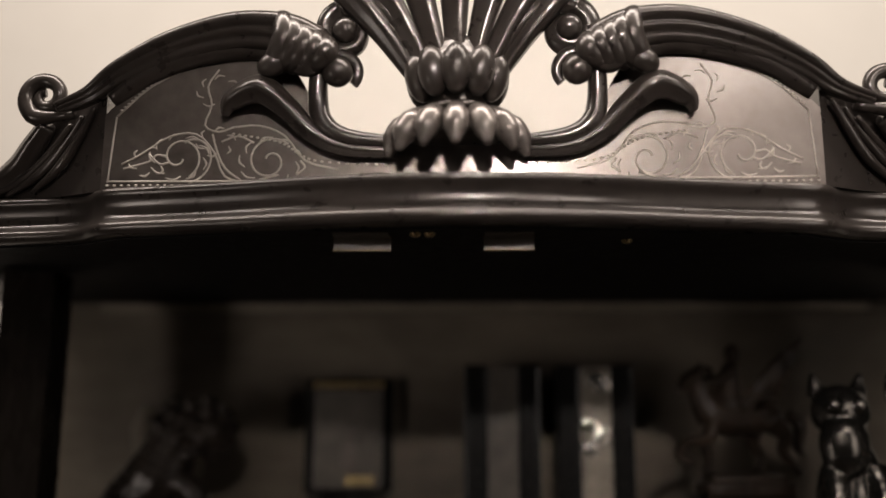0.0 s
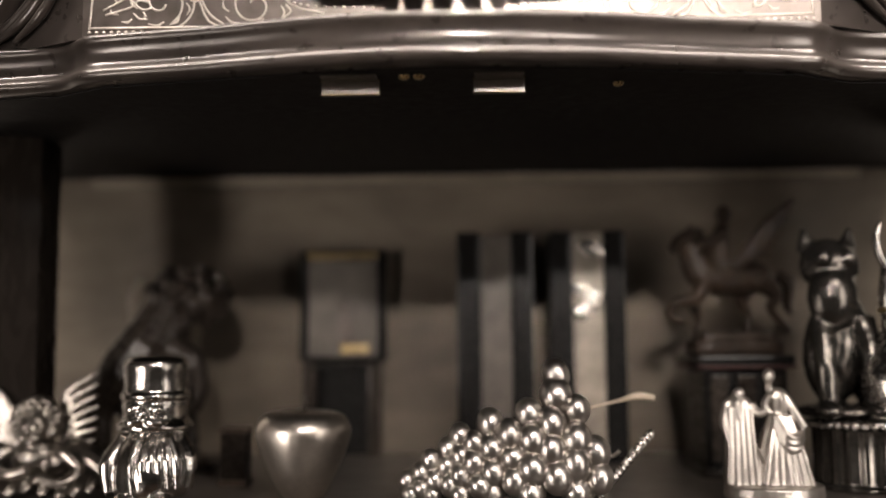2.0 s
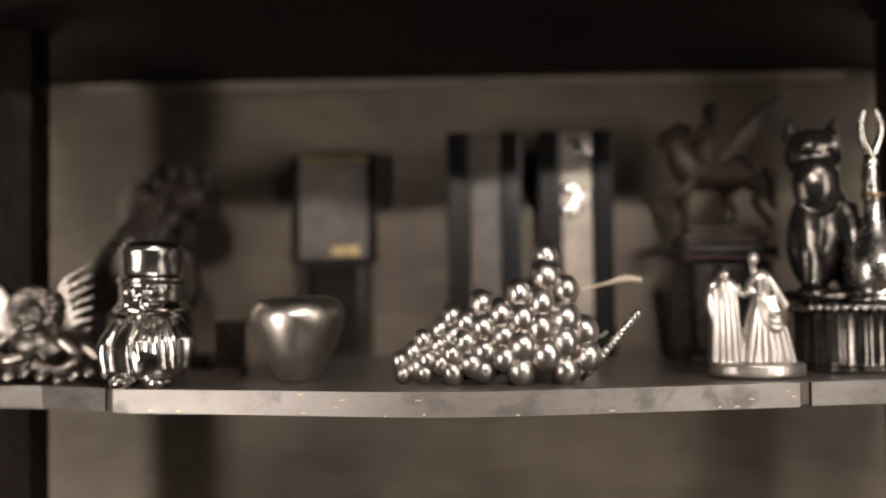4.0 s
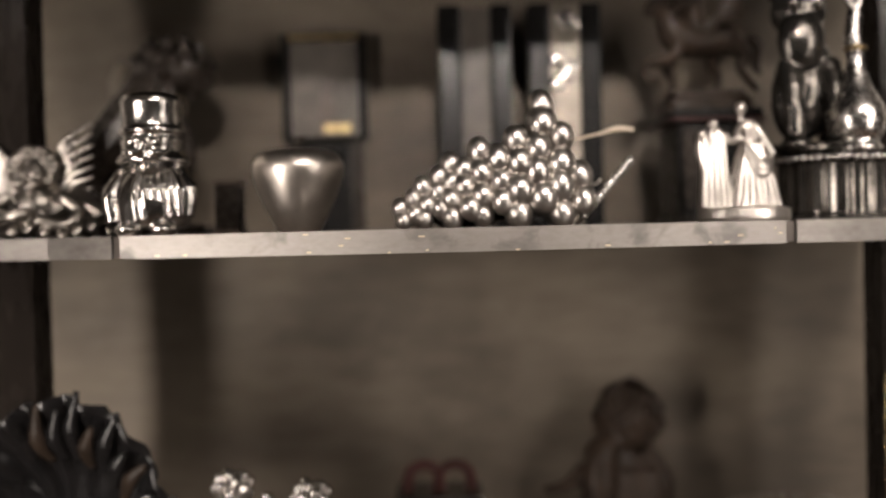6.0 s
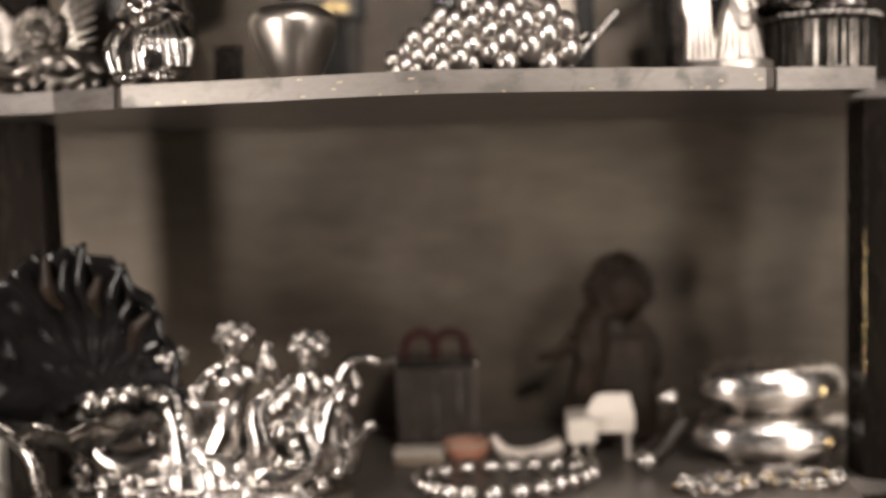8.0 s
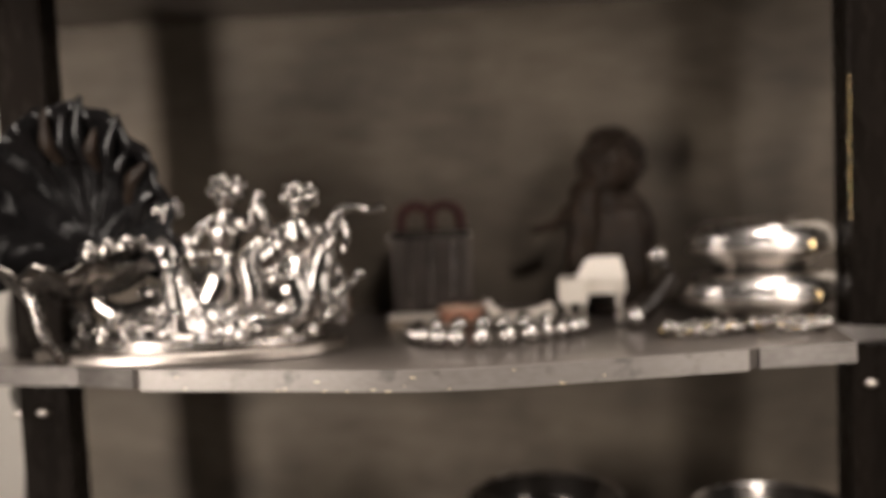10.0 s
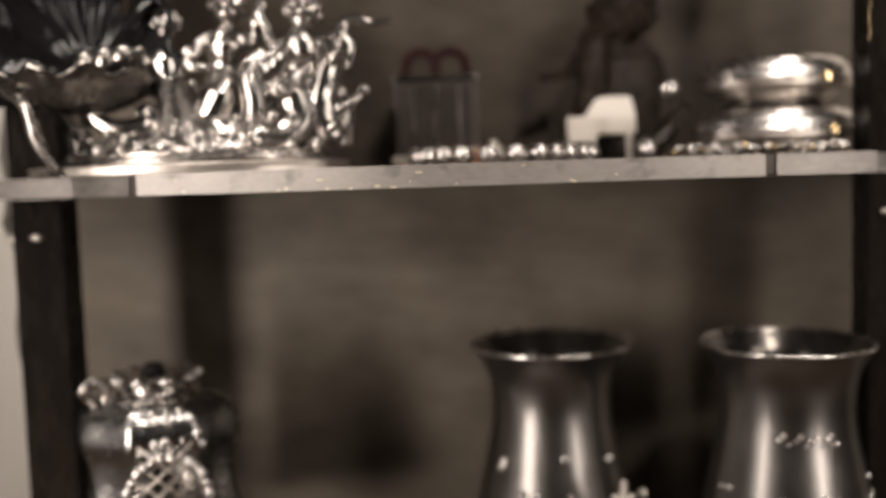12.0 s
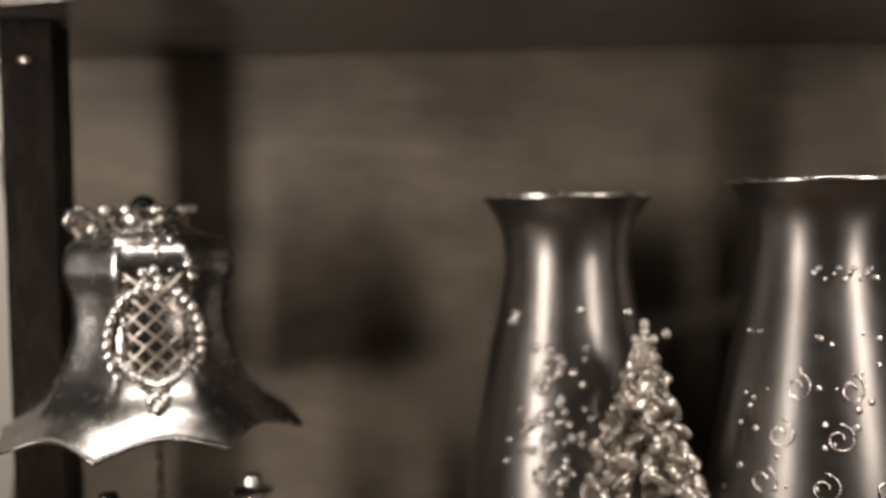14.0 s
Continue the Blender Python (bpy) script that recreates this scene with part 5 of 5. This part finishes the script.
part("rod", tube([(0.006, 0, 0.006), (0.006, 0, 0.2), (0.006, 0, 0.40)], 0.004, seg=10, n=1), OLD, bl, "slender rod")
bl.rotation_euler.z = radians(24)
part("foot", revolve([(0.05, 0.0), (0.052, 0.004), (0.02, 0.012), (0.006, 0.020), (0.002, 0.022)], 36), OLD, bl)


def little_figure(name, at, mat, label, hat):
    b = revolve([(0.026, 0.0), (0.028, 0.010), (0.022, 0.045), (0.018, 0.075), (0.010, 0.090)], 24, lobes=6, depth=0.08)
    ball((0, 0, 0.104), (0.014, 0.014, 0.017), b)
    tube([(-0.014, -0.006, 0.080), (-0.024, -0.016, 0.060), (-0.008, -0.022, 0.054)], [0.007, 0.006, 0.005], b)
    tube([(0.014, -0.006, 0.080), (0.030, -0.010, 0.070), (0.046, -0.012, 0.058)], [0.007, 0.006, 0.005], b)
    if hat:
        revolve([(0.022, 0.112), (0.023, 0.116), (0.012, 0.122), (0.009, 0.132), (0.002, 0.134)], 20, b)
    statue(name, b, mat, label, at, 0.0016)


little_figure("small_dark_statue", (-0.386, 0.90, S3), BLACK, "small black figure with a brimmed hat", True)
little_figure("small_silver_statue", (-0.252, 0.965, S3), SILVER2, "small silver figure standing on the bottom shelf", True)


def vase(x, y, profile, label):
    ob = thing("flared_vase", x, y, S3, label, "vase", "tall flared vases")
    pr = [(r, z) for r, z in profile]
    inner = [(0.001, 0.02)] + [(r - 0.004, z) for r, z in profile if z > 0.02]
    body = revolve([(0.001, 0.0005)] + pr, 72, n=5, cap=False)
    part("body", body, CHROME, ob, "dark polished metal body")
    # lining is darker than the outer wall
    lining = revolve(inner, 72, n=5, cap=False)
    part("lining", lining, OLD2, ob, "darker metal inside")
    r, z = profile[-1]
    part("rim", revolve([(r - 0.0035, z - 0.001), (r - 0.0015, z + 0.0018), (r + 0.0008, z + 0.001), (r + 0.0006, z - 0.002)], 72, n=3, cap=False), SILVER, ob, "bright rim")
    return ob


V1 = [(0.085, 0.0), (0.112, 0.006), (0.121, 0.04), (0.119, 0.075), (0.112, 0.13), (0.102, 0.19), (0.092, 0.25), (0.081, 0.305), (0.0745, 0.345), (0.0745, 0.375), (0.082, 0.405), (0.101, 0.434)]
V2 = [(0.085, 0.0), (0.112, 0.006), (0.126, 0.04), (0.124, 0.08), (0.116, 0.13), (0.106, 0.19), (0.095, 0.25), (0.084, 0.305), (0.0755, 0.350), (0.0745, 0.385), (0.080, 0.418), (0.095, 0.446)]
va = vase(0.102, 1.075, V1, "tall flared vase of dark metal, bead cluster standing in for a reflection")
vb = vase(0.362, 0.975, V2, "tall flared vase of dark metal with embossed beads")
rb = random.Random(8)


def on_vase(ob, prof, a, z, r, name="embossed_and_reflection_bead"):
    rad = np.interp(z, [q[1] for q in prof], [q[0] for q in prof])
    part(name, ball((rad * math.sin(a), -rad * math.cos(a), z), r, u=10, v=8), SILVER, ob)


for k in range(12):
    on_vase(vb, V2, -0.42 + 0.075 * k + rb.uniform(-0.02, 0.02), 0.352 + 0.006 * math.sin(k * 2.1), rb.uniform(0.0025, 0.0045))
for k in range(90):
    on_vase(vb, V2, rb.uniform(-1.3, 1.3), rb.uniform(0.03, 0.30), rb.uniform(0.0015, 0.0042))
for c in range(16):
    a0, z0 = -0.95 + 0.13 * c, 0.10 + 0.047 * ((c * 5) % 4)
    pts = []
    for k in range(14):
        q = 0.004 + 0.011 * k / 13
        aa, zz = a0 + q * math.cos(0.6 * k) / 0.1, z0 + q * math.sin(0.6 * k)
        rad = np.interp(zz, [v[1] for v in V2], [v[0] for v in V2]) + 0.0006
        pts.append((rad * math.sin(aa), -rad * math.cos(aa), zz))
    part("embossed_scroll", tube(pts, 0.0014, seg=6, n=2), SILVER, vb)
for a, z in ((-0.9, 0.292), (0.10, 0.308), (0.9, 0.30), (-0.86, 0.30)):
    on_vase(va, V1, a, z, 0.006)
# bead cluster mimics the tree's reflection on this vase, besides embossing
for k in range(90):
    on_vase(va, V1, rb.gauss(-0.24, 0.22), min(0.265, rb.gauss(0.185, 0.045)), rb.uniform(0.003, 0.0065))

# bead tree
tr = thing("beaded_tree", 0.168, 0.930, S3, "small silver tree of many leaf-shaped beads", "ornament")
part("trunk", revolve([(0.034, 0.0), (0.036, 0.004), (0.010, 0.012), (0.006, 0.03), (0.004, 0.27)], 20, n=2), OLD, tr)
b = bmesh.new()
rb = random.Random(4)
for k in range(420):
    t = rb.random() ** 1.4
    z = 0.045 + 0.235 * t
    R = (0.086 * (1 - t) + 0.006) * rb.uniform(0.55, 1.05)
    a = rb.uniform(0, 6.283)
    q = rb.uniform(0.0065, 0.0125)
    ball((R * math.cos(a), R * math.sin(a), z), (q * 0.75, q * 0.3, q * 1.15), b, rot=(rb.uniform(-70, 70), rb.uniform(-70, 70), rb.uniform(0, 180)), u=8, v=5)
lv = part("bead_leaves", b, LEAF, tr, "bright silver leaf-shaped beads")
lv["kind"] = "stuff"
for x, z in ((0, 0.292), (0, 0.284), (-0.009, 0.284), (0.009, 0.284), (0.022, 0.290), (0, 0.300)):
    part("top_bead", ball((x, -0.002, z), 0.0052, u=10, v=8), WHITE, tr)
